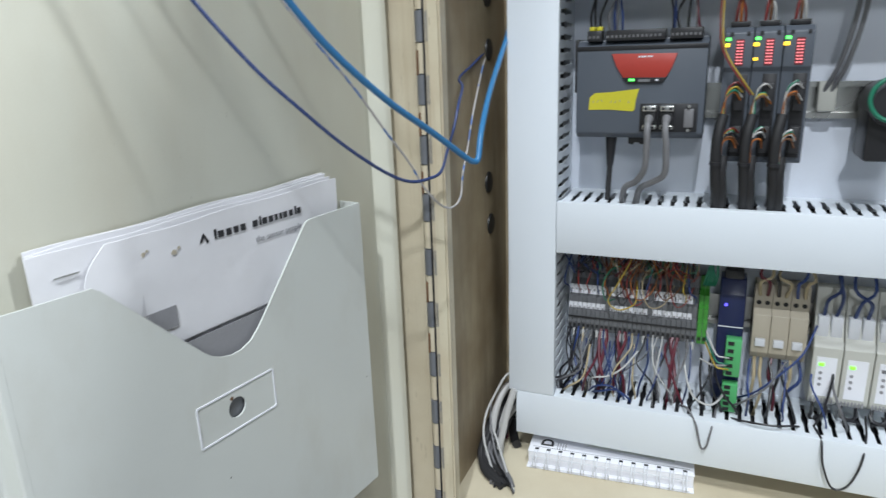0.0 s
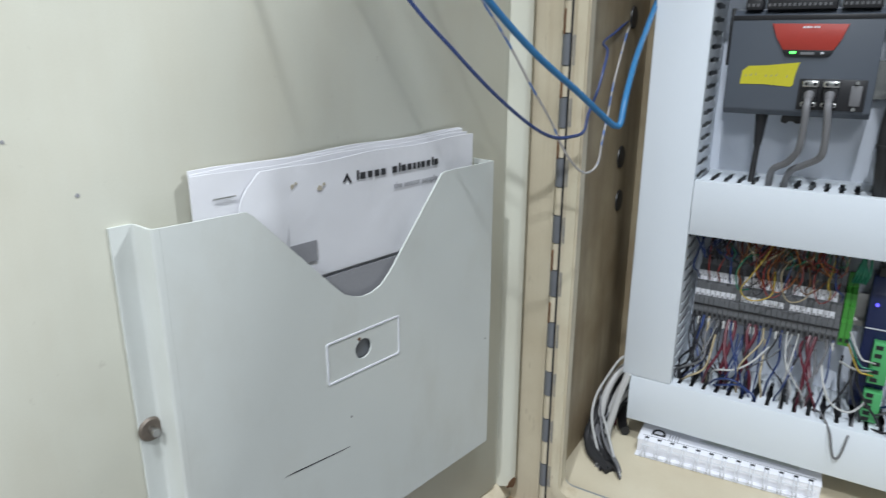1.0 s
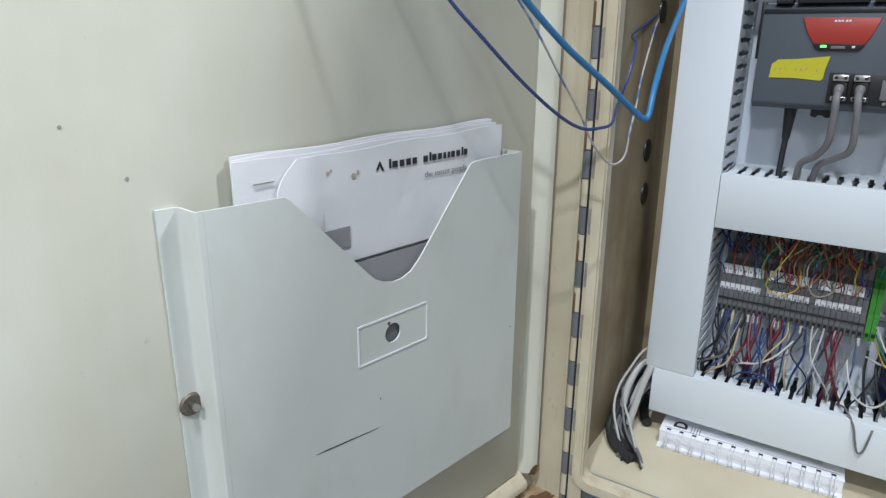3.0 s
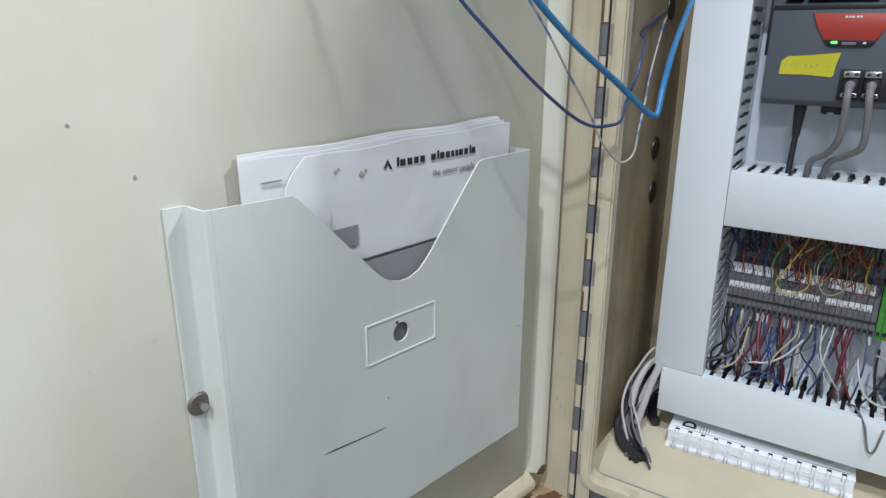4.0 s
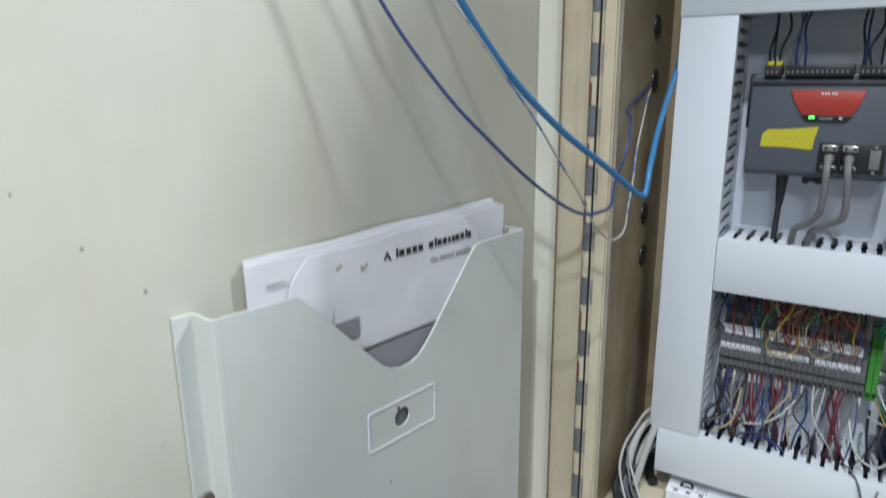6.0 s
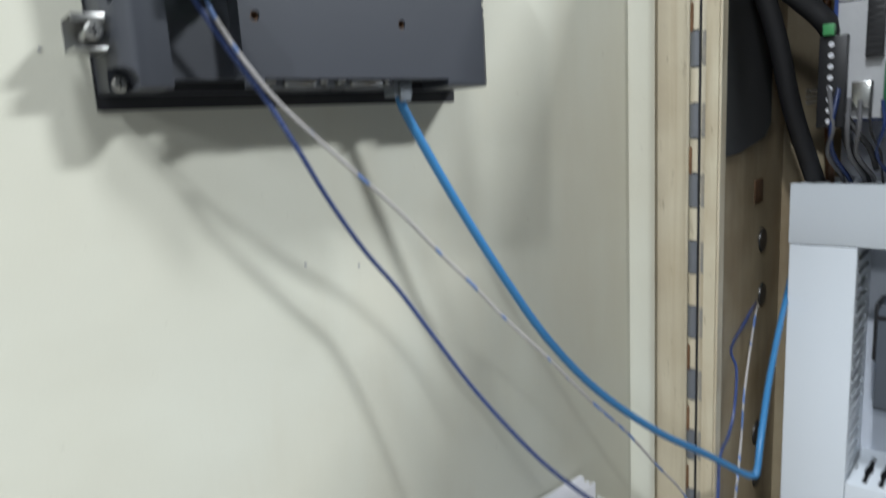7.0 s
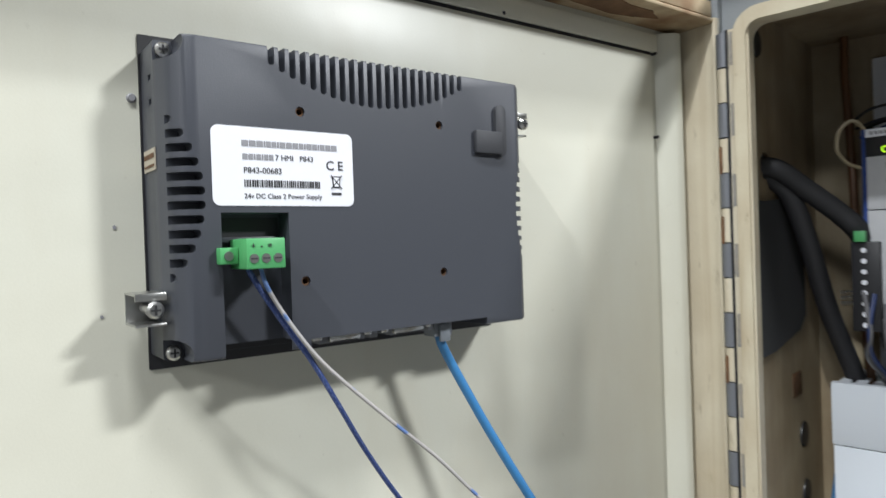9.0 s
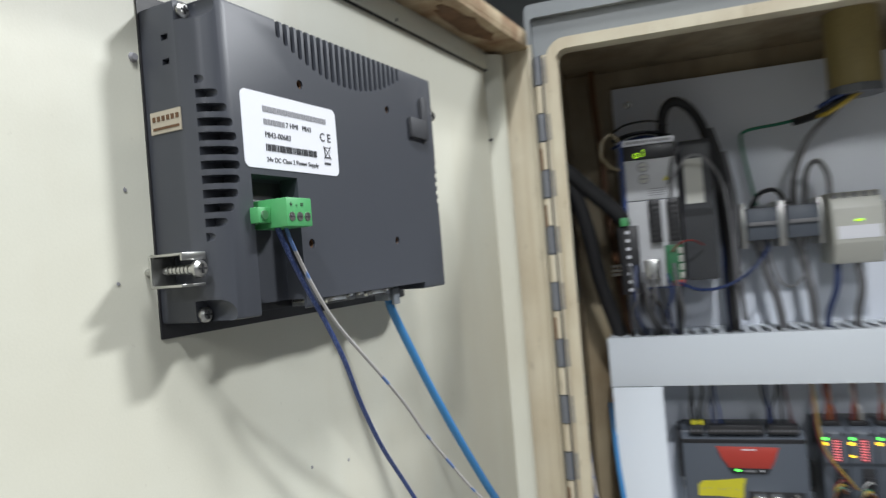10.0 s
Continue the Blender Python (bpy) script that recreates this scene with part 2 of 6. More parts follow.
def prism(poly, axis, a, b, bev=0.0, bm=None):
    """A polygon in the plane across the axis, given in the other two axes in order, from a to b."""
    bm = bm or bmesh.new()
    def at(p, h):
        return {"x": (h, p[0], p[1]), "y": (p[0], h, p[1]), "z": (p[0], p[1], h)}[axis]
    lo = [bm.verts.new(at(p, a)) for p in poly]
    hi = [bm.verts.new(at(p, b)) for p in poly]
    fs = [bm.faces.new(lo), bm.faces.new(hi)]
    n = len(poly)
    fs += [bm.faces.new((lo[i], lo[(i + 1) % n], hi[(i + 1) % n], hi[i])) for i in range(n)]
    if bev:
        es = list({e for f in fs for e in f.edges})
        bmesh.ops.bevel(bm, geom=es, offset=bev, segments=2, profile=0.5, affect="EDGES")
    return bm


def round_rect(x0, x1, z0, z1, r, n=5):
    out = []
    for cx, cz, a0 in ((x1 - r, z1 - r, 0), (x0 + r, z1 - r, 90), (x0 + r, z0 + r, 180), (x1 - r, z0 + r, 270)):
        out += [(cx + r * math.cos(radians(a0 + 90 * i / n)), cz + r * math.sin(radians(a0 + 90 * i / n))) for i in range(n + 1)]
    return out


def rod(p0, p1, r0, r1=None, n=16, bm=None):
    bm = bm or bmesh.new()
    p0, p1 = Vector(p0), Vector(p1)
    r1 = r0 if r1 is None else r1
    q = (p1 - p0).to_track_quat("Z", "Y")
    rings = []
    for p, r in ((p0, r0), (p1, r1)):
        rings.append([bm.verts.new(p + q @ Vector((r * math.cos(2 * math.pi * i / n), r * math.sin(2 * math.pi * i / n), 0))) for i in range(n)])
    for i in range(n):
        bm.faces.new((rings[0][i], rings[0][(i + 1) % n], rings[1][(i + 1) % n], rings[1][i]))
    bm.faces.new(rings[0][::-1]), bm.faces.new(rings[1])
    return bm


def smooth_path(pts, steps=6):
    pts = [Vector(p) for p in pts]
    if len(pts) < 3:
        return pts
    ext = [2 * pts[0] - pts[1], *pts, 2 * pts[-1] - pts[-2]]
    out = []
    for i in range(1, len(ext) - 2):
        a, b, c, d = ext[i - 1 : i + 3]
        for k in range(steps):
            t = k / steps
            out.append(0.5 * ((2 * b) + (c - a) * t + (2 * a - 5 * b + 4 * c - d) * t * t + (3 * b - a - 3 * c + d) * t ** 3))
    return out + [pts[-1]]


def tube(pts, r, n=8, steps=6, bm=None, flat=1.0):
    """A round cable along a smooth path."""
    bm = bm or bmesh.new()
    path = smooth_path(pts, steps)
    up = Vector((0.13, 0.31, 0.94)).normalized()
    rings = []
    for i, p in enumerate(path):
        d = (path[min(i + 1, len(path) - 1)] - path[max(i - 1, 0)]).normalized()
        side = d.cross(up)
        if side.length < 1e-4:
            side = d.orthogonal()
        side.normalize()
        up = side.cross(d).normalized()
        rings.append([bm.verts.new(p + r * (side * math.cos(2 * math.pi * k / n) + flat * up * math.sin(2 * math.pi * k / n))) for k in range(n)])
    for a, b in zip(rings, rings[1:]):
        for k in range(n):
            bm.faces.new((a[k], a[(k + 1) % n], b[(k + 1) % n], b[k]))
    bm.faces.new(rings[0][::-1]), bm.faces.new(rings[-1])
    return bm


def in_door(u, v, z):
    """A place in the cabinet's frame, in the door's."""
    return CAB @ Vector((u, v, z))


def text_mesh(body, size, m, bold=0.0):
    """Lettering in the built-in font as a thin bmesh at pose m, baseline start at its origin."""
    cu = bpy.data.curves.new("lettering", "FONT")
    cu.body, cu.size, cu.extrude, cu.offset, cu.resolution_u = body, size, 0.0001, bold, 3
    ob = bpy.data.objects.new("lettering", cu)
    scene.collection.objects.link(ob)
    bpy.context.view_layer.update()
    me = bpy.data.meshes.new_from_object(ob.evaluated_get(bpy.context.evaluated_depsgraph_get()))
    bm = bmesh.new()
    bm.from_mesh(me)
    bm.transform(m)
    bpy.data.objects.remove(ob)
    bpy.data.meshes.remove(me)
    bpy.data.curves.remove(cu)
    return bm


def screw(name, centre, normal, r, depth, parent, label="pan-head cross screw"):
    """A pan-head screw with a cross recess, head facing along normal."""
    c, nrm = Vector(centre), Vector(normal).normalized()
    bm = rod(c, c + nrm * depth * 0.6, r, r, 18)
    rod(c + nrm * depth * 0.6, c + nrm * depth, r, r * 0.7, 18, bm)
    s = part(name, bm, M_STEEL, parent, label)
    q = nrm.to_track_quat("Z", "Y").to_matrix().to_4x4()
    b2 = box(-r * 0.55, r * 0.55, -r * 0.11, r * 0.11, 0, 0.0004)
    box(-r * 0.11, r * 0.11, -r * 0.55, r * 0.55, 0, 0.00045, bm=b2)
    b2.transform(Matrix.Translation(c + nrm * depth) @ q)
    part("cross_recess", b2, M_DARK, s)
    return s


def ring(outer, inner, a, b, bev=0.0):
    """A frame between two outlines of equal point count, in x and z, from y = a to b."""
    bm = bmesh.new()
    rows = [[bm.verts.new((p[0], y, p[1])) for p in poly] for y in (a, b) for poly in (outer, inner)]
    oa, ia, ob_, ib = rows
    n = len(outer)
    for i in range(n):
        j = (i + 1) % n
        for q in ((oa, ia), (ib, ob_), (ob_, oa), (ia, ib)):
            bm.faces.new((q[0][i], q[0][j], q[1][j], q[1][i]))
    if bev:
        es = [e for e in bm.edges if len(e.link_faces) == 2 and e.calc_face_angle(0) > 1.0]
        bmesh.ops.bevel(bm, geom=es, offset=bev, segments=3, profile=0.5, affect="EDGES")
    return bm


def carve(bm, cutter):
    """Cut one closed shape out of another."""
    obs = []
    for b in (bm, cutter):
        bmesh.ops.recalc_face_normals(b, faces=b.faces)
        me = bpy.data.meshes.new("raw")
        b.to_mesh(me)
        b.free()
        obs.append(new("raw", me))
    mod = obs[0].modifiers.new("cut", "BOOLEAN")
    mod.object, mod.operation, mod.solver = obs[1], "DIFFERENCE", "EXACT"
    mod.use_self = True
    bpy.context.view_layer.update()
    me = bpy.data.meshes.new_from_object(obs[0].evaluated_get(bpy.context.evaluated_depsgraph_get()))
    out = bmesh.new()
    out.from_mesh(me)
    raws = [o.data for o in obs]
    for o in obs:
        bpy.data.objects.remove(o)
    for r in (*raws, me):
        bpy.data.meshes.remove(r)
    return out


# ---- workshop round the cabinet ----
solo("floor", box(-6, 6, -7, 5, -0.1, 0), M_CONCRETE, (0, 0, 0), "grey concrete workshop floor", "floor", frame_m=DOOR, kind="structure")
solo("ceiling", box(-6, 6, -7, 5, 4.2, 4.3), M_CEIL, (0, 0, 4.2), "pale workshop ceiling", "ceiling", frame_m=DOOR, kind="structure")
for nm, b in (("wall_north", (-6, 6, 5, 5.1)), ("wall_south", (-6, 6, -7.1, -7)), ("wall_east", (6, 6.1, -7, 5)), ("wall_west", (-6.1, -6, -7, 5))):
    solo(nm, box(*b, 0, 4.2), M_WALL, (b[0], b[2], 0), "plain pale grey workshop wall", "wall", frame_m=DOOR, kind="structure")
for lx, ly, lz, sx, sy, watts in LAMPS:
    lf = thing("ceiling_light", (lx, ly, lz + 0.02), "white fluorescent fitting hung from the workshop ceiling", "ceiling light", "ceiling lights", DOOR)
    part("housing", box(lx - sx / 2 - 0.03, lx + sx / 2 + 0.03, ly - sy / 2 - 0.03, ly + sy / 2 + 0.03, lz + 0.02, lz + 0.09, 0.01), M_LABEL, lf)
    for s in (-0.3, 0.3):
        hx, hy = lx + (s * sx if sx > sy else 0), ly + (s * sy if sy > sx else 0)
        part("hanger", rod((hx, hy, lz + 0.09), (hx, hy, 4.2), 0.006), M_STEEL, lf)

# ---- cabinet ----
U0, U1, VF, VB, ZB, ZT = 0.096, 0.832, 0.334, 0.562, 0.638, 1.522
cabinet = thing("electrical_cabinet", (0.46, 0.45, 0.0), "open cream-painted steel electrical cabinet, grey outside", "cabinet")
HOLES = [(0.4975, 0.9538, 0.0128), (0.5026, 0.9043, 0.0128), (0.4997, 1.1518, 0.0125), (0.5031, 1.0973, 0.0120), (0.398, 1.4947, 0.0115), (0.412, 1.3958, 0.0115)]
cut = bmesh.new()
for hv, hz, hr in HOLES:
    rod((U0 - 0.01, hv, hz), (U0 + 0.01, hv, hz), hr, n=20, bm=cut)
box(U0 - 0.01, U0 + 0.01, 0.470, 0.495, 1.190, 1.212, bm=cut)
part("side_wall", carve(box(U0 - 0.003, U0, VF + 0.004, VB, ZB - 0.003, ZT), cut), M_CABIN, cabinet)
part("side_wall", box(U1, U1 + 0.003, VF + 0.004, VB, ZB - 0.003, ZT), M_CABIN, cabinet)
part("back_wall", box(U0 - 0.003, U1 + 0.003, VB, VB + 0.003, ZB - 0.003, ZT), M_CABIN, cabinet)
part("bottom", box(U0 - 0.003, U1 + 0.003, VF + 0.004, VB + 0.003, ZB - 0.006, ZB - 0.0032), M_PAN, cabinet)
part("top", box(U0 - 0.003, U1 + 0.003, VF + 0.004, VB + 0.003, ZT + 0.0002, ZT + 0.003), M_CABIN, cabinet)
LIP_O = (0.1062, 0.820, 0.637, 1.500)
LIP_I = (0.1150, 0.809, 0.647, 1.490)
part("opening_lip", ring(round_rect(*LIP_O, 0.018), round_rect(*LIP_I, 0.010), 0.316, 0.3335, 0.0036), M_LIP, cabinet, "cream rolled lip of the opening")
part("lip_web", ring(round_rect(U0 - 0.003, U1 + 0.003, ZB - 0.006, ZT + 0.003, 0.004), round_rect(0.1130, 0.811, 0.646, 1.492, 0.010), 0.3337, 0.3372), M_GREY_OUT, cabinet)
part("outer_shell", ring(round_rect(U0 - 0.008, U1 + 0.008, ZB - 0.016, ZT + 0.016, 0.006), round_rect(U0 - 0.0034, U1 + 0.0034, ZB - 0.0064, ZT + 0.0034, 0.004), 0.327, VB + 0.004, 0.0015), M_GREY_OUT, cabinet, "grey painted outside")
part("outer_back", box(U0 - 0.008, U1 + 0.008, VB + 0.0045, VB + 0.008, ZB - 0.016, ZT + 0.016), M_GREY_OUT, cabinet)
part("plinth", box(U0 + 0.01, U1 - 0.01, 0.345, VB, 0.0, ZB - 0.0165, 0.004), M_GREY_OUT, cabinet, "grey plinth under the cabinet")
for hv, hz, hr in HOLES[:5]:
    bm = rod((U0 - 0.004, hv, hz), (U0 + 0.0012, hv, hz), hr * 0.985, hr * 0.9, 20)
    part("hole_plug", bm, M_BLACK, cabinet, "black rubber hole plug")
part("knockout_cover", box(U0 - 0.005, U0 + 0.0008, 0.4702, 0.4948, 1.1902, 1.2118, 0.0004), M_RUST, cabinet, "brown knockout cover")
felt = prism([(0.334, 1.368), (0.40, 1.366), (0.505, 1.372), (0.508, 1.262), (0.49, 1.25), (0.42, 1.240), (0.334, 1.238)], "x", U0 + 0.0005, U0 + 0.0025)
solo("felt_pad", felt, M_GREYTAPE, (U0, 0.42, 1.24), "dark grey felt pad stuck to the cabinet side", "pad")
# small floor marks and screw in the bottom
part("floor_screw", rod((0.40, 0.385, ZB - 0.003), (0.40, 0.385, ZB - 0.001), 0.0035), M_RUST, cabinet)

# mounting panel on studs
VP = 0.545
panel = part("mounting_panel", box(0.150, 0.790, VP, VP + 0.003, 0.668, 1.497, 0.001), M_PANEL, cabinet, "white enamelled steel mounting panel")
for pu in (0.168, 0.772):
    for pz in (0.69, 1.475):
        part("stud", rod((pu, VP - 0.006, pz), (pu, VB, pz), 0.004), M_STEEL, panel)

# ---- door ----
door = thing("cabinet_door", (0.0, 0.0, 0.61), "cream-white steel cabinet door standing open with rust at the edges", "door", frame_m=DOOR)
DX0, DX1, DZ0, DZ1 = -0.46, 0.338, 0.606, 1.5005
part("skin", box(DX0, DX1 + 0.003, 0.0035, 0.006, DZ0, DZ1), M_DOOR, door)
part("outer_paint", box(DX0, DX1 + 0.003, 0.0061, 0.0075, DZ0, DZ1), M_GREY_OUT, door)
cutout = box(-0.0575, 0.1360, -0.02, 0.02, 1.2905, 1.4345)
part("inner_sheet", carve(box(DX0 + 0.045, 0.3045, 0.0, 0.0034, 0.640, 1.4770, 0.0008), cutout), M_DOOR, door, "cream-white inner door sheet")
# raised gasket ribs
rib_poly = [(0.3125, 0.0034), (0.3145, -0.001), (0.3205, -0.0075), (0.3230, -0.009), (0.3285, -0.009), (0.3305, -0.0075), (0.3310, 0.0034)]
part("hinge_side_rib", prism(rib_poly, "z", 0.636, 1.4940), M_DOOR, door)
part("top_strip", box(DX0 + 0.045, 0.3115, -0.0006, 0.0034, 1.4792, 1.4925, 0.0005), M_DOOR, door, "flat cream strip above the inner sheet")
part("bottom_rib", prism([(p[1], 0.951 - p[0]) for p in rib_poly], "x", DX0 + 0.03, 0.3123), M_CAB, door)
part("far_rib", prism([(DX0 + 0.345 - p[0], p[1]) for p in rib_poly], "z", 0.636, 1.4925), M_CAB, door)
# return flanges
fl = prism([(DX1, 0.0034), (DX1 + 0.003, 0.0034), (DX1 + 0.003, -0.0325), (DX1 + 0.0015, -0.0345), (DX1 - 0.0035, -0.0340), (DX1 - 0.0040, -0.0322), (DX1 - 0.0008, -0.0305)], "z", DZ0, DZ1)
part("hinge_flange", fl, M_CAB, door)
part("top_flange", box(DX0, DX1 - 0.0002, -0.033, 0.0034, DZ1 - 0.003, DZ1, 0.001), M_RUSTED, door)
part("top_return", box(DX0, DX1 - 0.0055, -0.033, -0.030, DZ1 + 0.0002, DZ1 + 0.012, 0.001), M_RUSTED, door)
part("bottom_flange", box(DX0, DX1 - 0.0002, -0.040, 0.0034, DZ0, DZ0 + 0.003, 0.001), M_RUSTED, door)
part("far_flange", box(DX0 - 0.003, DX0 - 0.0002, -0.040, 0.0075, DZ0, DZ1, 0.001), M_CAB, door)
# rust and dirt


def blot(cx, cz, rx, rz, seed, n=18):
    r = random.Random(seed)
    return [(cx + rx * math.cos(2 * math.pi * i / n) * r.uniform(0.6, 1.15), cz + rz * math.sin(2 * math.pi * i / n) * r.uniform(0.6, 1.15)) for i in range(n)]


part("sheet_seam", box(DX0 + 0.045, 0.3045, 0.0004, 0.0030, 1.4772, 1.4790), M_DARK, door, "dark seam above the inner sheet")
part("gasket_gap", box(0.3314, 0.3355, 0.0008, 0.0033, 0.636, 1.4940), M_DARK, door, "dark gap behind the rib")
part("rust_patch", prism(blot(0.3345, 1.480, 0.003, 0.013, 3), "y", 0.0030, 0.0034), M_RUST, door)
part("rust_patch", prism(blot(0.3340, 0.655, 0.003, 0.030, 4), "y", 0.0030, 0.0034), M_RUST, door)
part("rust_patch", prism(blot(0.322, 0.640, 0.008, 0.006, 21), "y", -0.0100, -0.0091), M_RUST, door)
part("rust_patch", prism(blot(0.3365, 0.640, 0.0012, 0.022, 22), "y", -0.0352, -0.0345), M_RUST, door)
part("rust_patch", prism([(x, y) for x, y in blot(0.30, -0.02, 0.05, 0.012, 6)], "z", DZ0 + 0.003, DZ0 + 0.0036), M_RUST, door)
for cx, rx, sd in ((0.10, 0.10, 8), (0.24, 0.06, 9), (-0.12, 0.09, 10)):
    part("rust_patch", prism(blot(cx, -0.016, rx, 0.012, sd), "z", DZ1 - 0.0036, DZ1 - 0.0030), M_RUST, door)
for mx, mz, mr in ((-0.069, 1.352, 0.0009), (-0.0694, 1.03, 0.0009), (-0.0422, 1.0012, 0.0010), (-0.075, 1.315, 0.0008), (0.03, 1.21, 0.0008), (0.062, 1.204, 0.0008), (-0.095, 1.06, 0.0006)):
    part("chip", prism(blot(mx, mz, mr, mr * 1.2, int(mz * 977)), "y", -0.0003, 0.0001), M_GREYINK, door)
for mx, mz in ((0.155, 1.4815), (0.3085, 1.4155), (0.3085, 1.4785), (-0.02, 1.4815)):
    part("rivet_hole", rod((mx, 0.0029, mz), (mx, -0.0010, mz), 0.0012, n=10), M_INK, door)

part("rivet", rod((-0.0605, 0.0, 1.4069), (-0.0605, -0.0016, 1.4069), 0.0021, 0.0014, 14), M_GREYINK, door, "dull rivet head")

# ---- piano hinge ----
HX, HY, KN = 0.3335, -0.0405, 0.0254
hinge = thing("piano_hinge", (HX, HY, DZ0), "worn steel piano hinge with alternate cream and bare grey knuckles", "hinge", frame_m=DOOR)
part("pin", rod((HX, HY, DZ0 + 0.004), (HX, HY, 1.4875), 0.0022), M_STEEL_D, hinge)
z = 1.2194 - KN / 2
while z - KN > DZ0 + 0.004:
    z -= KN
k = round((1.2194 - KN / 2 - z) / KN)
knuckles = {}
while z + KN < 1.490:
    grey = k % 2 == 0
    if grey not in knuckles:
        bm = rod((HX, HY, 0.0005), (HX, HY, KN - 0.0005), 0.0048 if grey else 0.0043, n=18)
        bm.transform(Matrix.Translation((-HX, -HY, 0)))
        knuckles[grey] = mesh_of("knuckle", bm, M_STEEL_D if grey else M_CAB)
    ob = new("knuckle", knuckles[grey])
    ob.parent, ob.location = hinge, (0, 0, z - DZ0)
    z, k = z + KN, k - 1
leaf = box(DX1 + 0.0032, DX1 + 0.0047, -0.0405, -0.012, DZ0 + 0.004, 1.4875)
part("door_leaf", leaf, M_STEEL_D, hinge)
hc = CAB.inverted() @ Vector((HX, HY, 0))
leaf = box(hc.x + 0.0030, 0.1165, hc.y - 0.0030, hc.y - 0.0015, DZ0 + 0.004, 1.4875)
lf2 = solo("raw", leaf, M_CAB, (0, 0, 0), "", "")
lf2.name = "frame_leaf"
lf2.parent = hinge
lf2.matrix_parent_inverse = hinge.matrix_world.inverted()

gap = solo("raw", box(hc.x + 0.0030, hc.x + 0.0046, hc.y - 0.0040, hc.y - 0.0031, DZ0 + 0.004, 1.4875), M_DARK, (0, 0, 0), "", "")
gap.name = "dark_seam"
gap.parent = hinge
gap.matrix_parent_inverse = hinge.matrix_world.inverted()
zz = 1.2194 - 12 * 2 * KN
rk = random.Random(31)
while zz < 1.475:
    if zz > DZ0 + 0.02:
        pl = [(x + rk.uniform(-0.0005, 0.0005), y + rk.uniform(-0.0006, 0.0006)) for x, y in round_rect(hc.x + 0.0050, hc.x + 0.0104, zz - 0.0120, zz + 0.0120, 0.0016, 4)]
        wear = solo("raw", prism(pl, "y", hc.y - 0.0033, hc.y - 0.0030), M_WORN, (0, 0, 0), "", "")
        wear.name = "worn_patch"
        wear.parent = hinge
        wear.matrix_parent_inverse = hinge.matrix_world.inverted()
        if rk.random() < 0.4:
            part("rust_streak", prism([(HX - 0.0052, zz + 0.012), (HX - 0.0035, zz + 0.016), (HX - 0.0030, zz + 0.034), (HX - 0.0050, zz + 0.030)], "y", -0.0400, -0.0380), M_RUST, hinge)
    zz += 2 * KN

# ---- document pocket ----
pocket = thing("document_pocket", (0.12, 0.0, 0.7235), "pale grey sheet-metal document pocket fixed to the door", "pocket", frame_m=DOOR)
PF = -0.020
notch = [(-0.0134, 0.7235), (0.2636, 0.7235), (0.2640, 0.9818), (0.206, 0.9812), (0.2015, 0.9800), (0.1985, 0.977), (0.150, 0.9215), (0.145, 0.9165), (0.138, 0.9105), (0.129, 0.9072), (0.120, 0.9068), (0.112, 0.9090), (0.105, 0.9125), (0.099, 0.9178), (0.0448, 0.9745), (0.041, 0.9785), (0.0365, 0.9816), (-0.0134, 0.9824)]
front = prism(notch, "y", PF, PF + 0.0013)
part("front", carve(front, rod((0.1193, PF - 0.01, 0.8683), (0.1193, PF + 0.01, 0.8683), 0.0074, n=24)), M_POCKET, pocket)
bend = [(-0.0310, -0.0015), (-0.0210, -0.0015), (-0.0198, -0.0020), (-0.0190, -0.0032), (-0.0184, -0.0168), (-0.0180, -0.0190), (-0.0168, -0.0199), (-0.0135, -0.0200),
        (-0.0135, -0.0187), (-0.0163, -0.0186), (-0.0169, -0.0178), (-0.0171, -0.0160), (-0.0177, -0.0030), (-0.0184, -0.0008), (-0.0200, -0.0001), (-0.0310, -0.0001)]
part("bent_edge", prism(bend, "z", 0.7235, 0.9825), M_POCKET, pocket, "rolled edge and fixing flange")
part("hinge_side", box(0.2627, 0.2640, PF + 0.0014, -0.0001, 0.7235, 0.9818), M_POCKET, pocket)
part("pocket_bottom", box(-0.0170, 0.2626, PF + 0.0014, -0.0001, 0.7235, 0.7248), M_POCKET, pocket)
part("pocket_back", box(-0.0170, 0.2626, -0.0016, -0.0001, 0.7250, 0.950), M_POCKET, pocket)
# white ring paints the highlight along the edge of the stamped rectangle
frame_o, frame_i = round_rect(0.0868, 0.1540, 0.8520, 0.8826, 0.0015), round_rect(0.0880, 0.1528, 0.8532, 0.8814, 0.0012)
plate = part("catch_plate", ring(frame_o, frame_i, PF - 0.0005, PF - 0.00002), M_LABEL, pocket, "white painted highlight along a shallow stamped rectangle round the hole")
part("catch_hole", rod((0.1193, PF + 0.0030, 0.8683), (0.1193, PF + 0.0026, 0.8683), 0.010, n=24), M_STEEL_D, pocket)
part("rust_spot", prism(blot(0.1155, 0.8765, 0.0016, 0.0015, 11), "y", PF - 0.0002, PF), M_RUST, pocket)
part("scratch", prism([(0.0481, 0.8014), (0.056, 0.8014), (0.1035, 0.7972), (0.095, 0.7974), (0.062, 0.8000)], "y", PF - 0.0002, PF), M_INK, pocket, "thin dark scratch")
part("speck", prism(blot(0.1059, 0.8202, 0.0007, 0.0007, 12), "y", PF - 0.0002, PF), M_INK, pocket)
part("speck", prism(blot(0.2572, 0.8282, 0.0007, 0.0007, 13), "y", PF - 0.0002, PF), M_INK, pocket)
wash = part("washer", rod((-0.0243, -0.0016, 0.8641), (-0.0243, -0.0030, 0.8641), 0.0075, 0.0062, 22), M_OLDSTEEL, pocket, "dull brownish steel fixing washer")
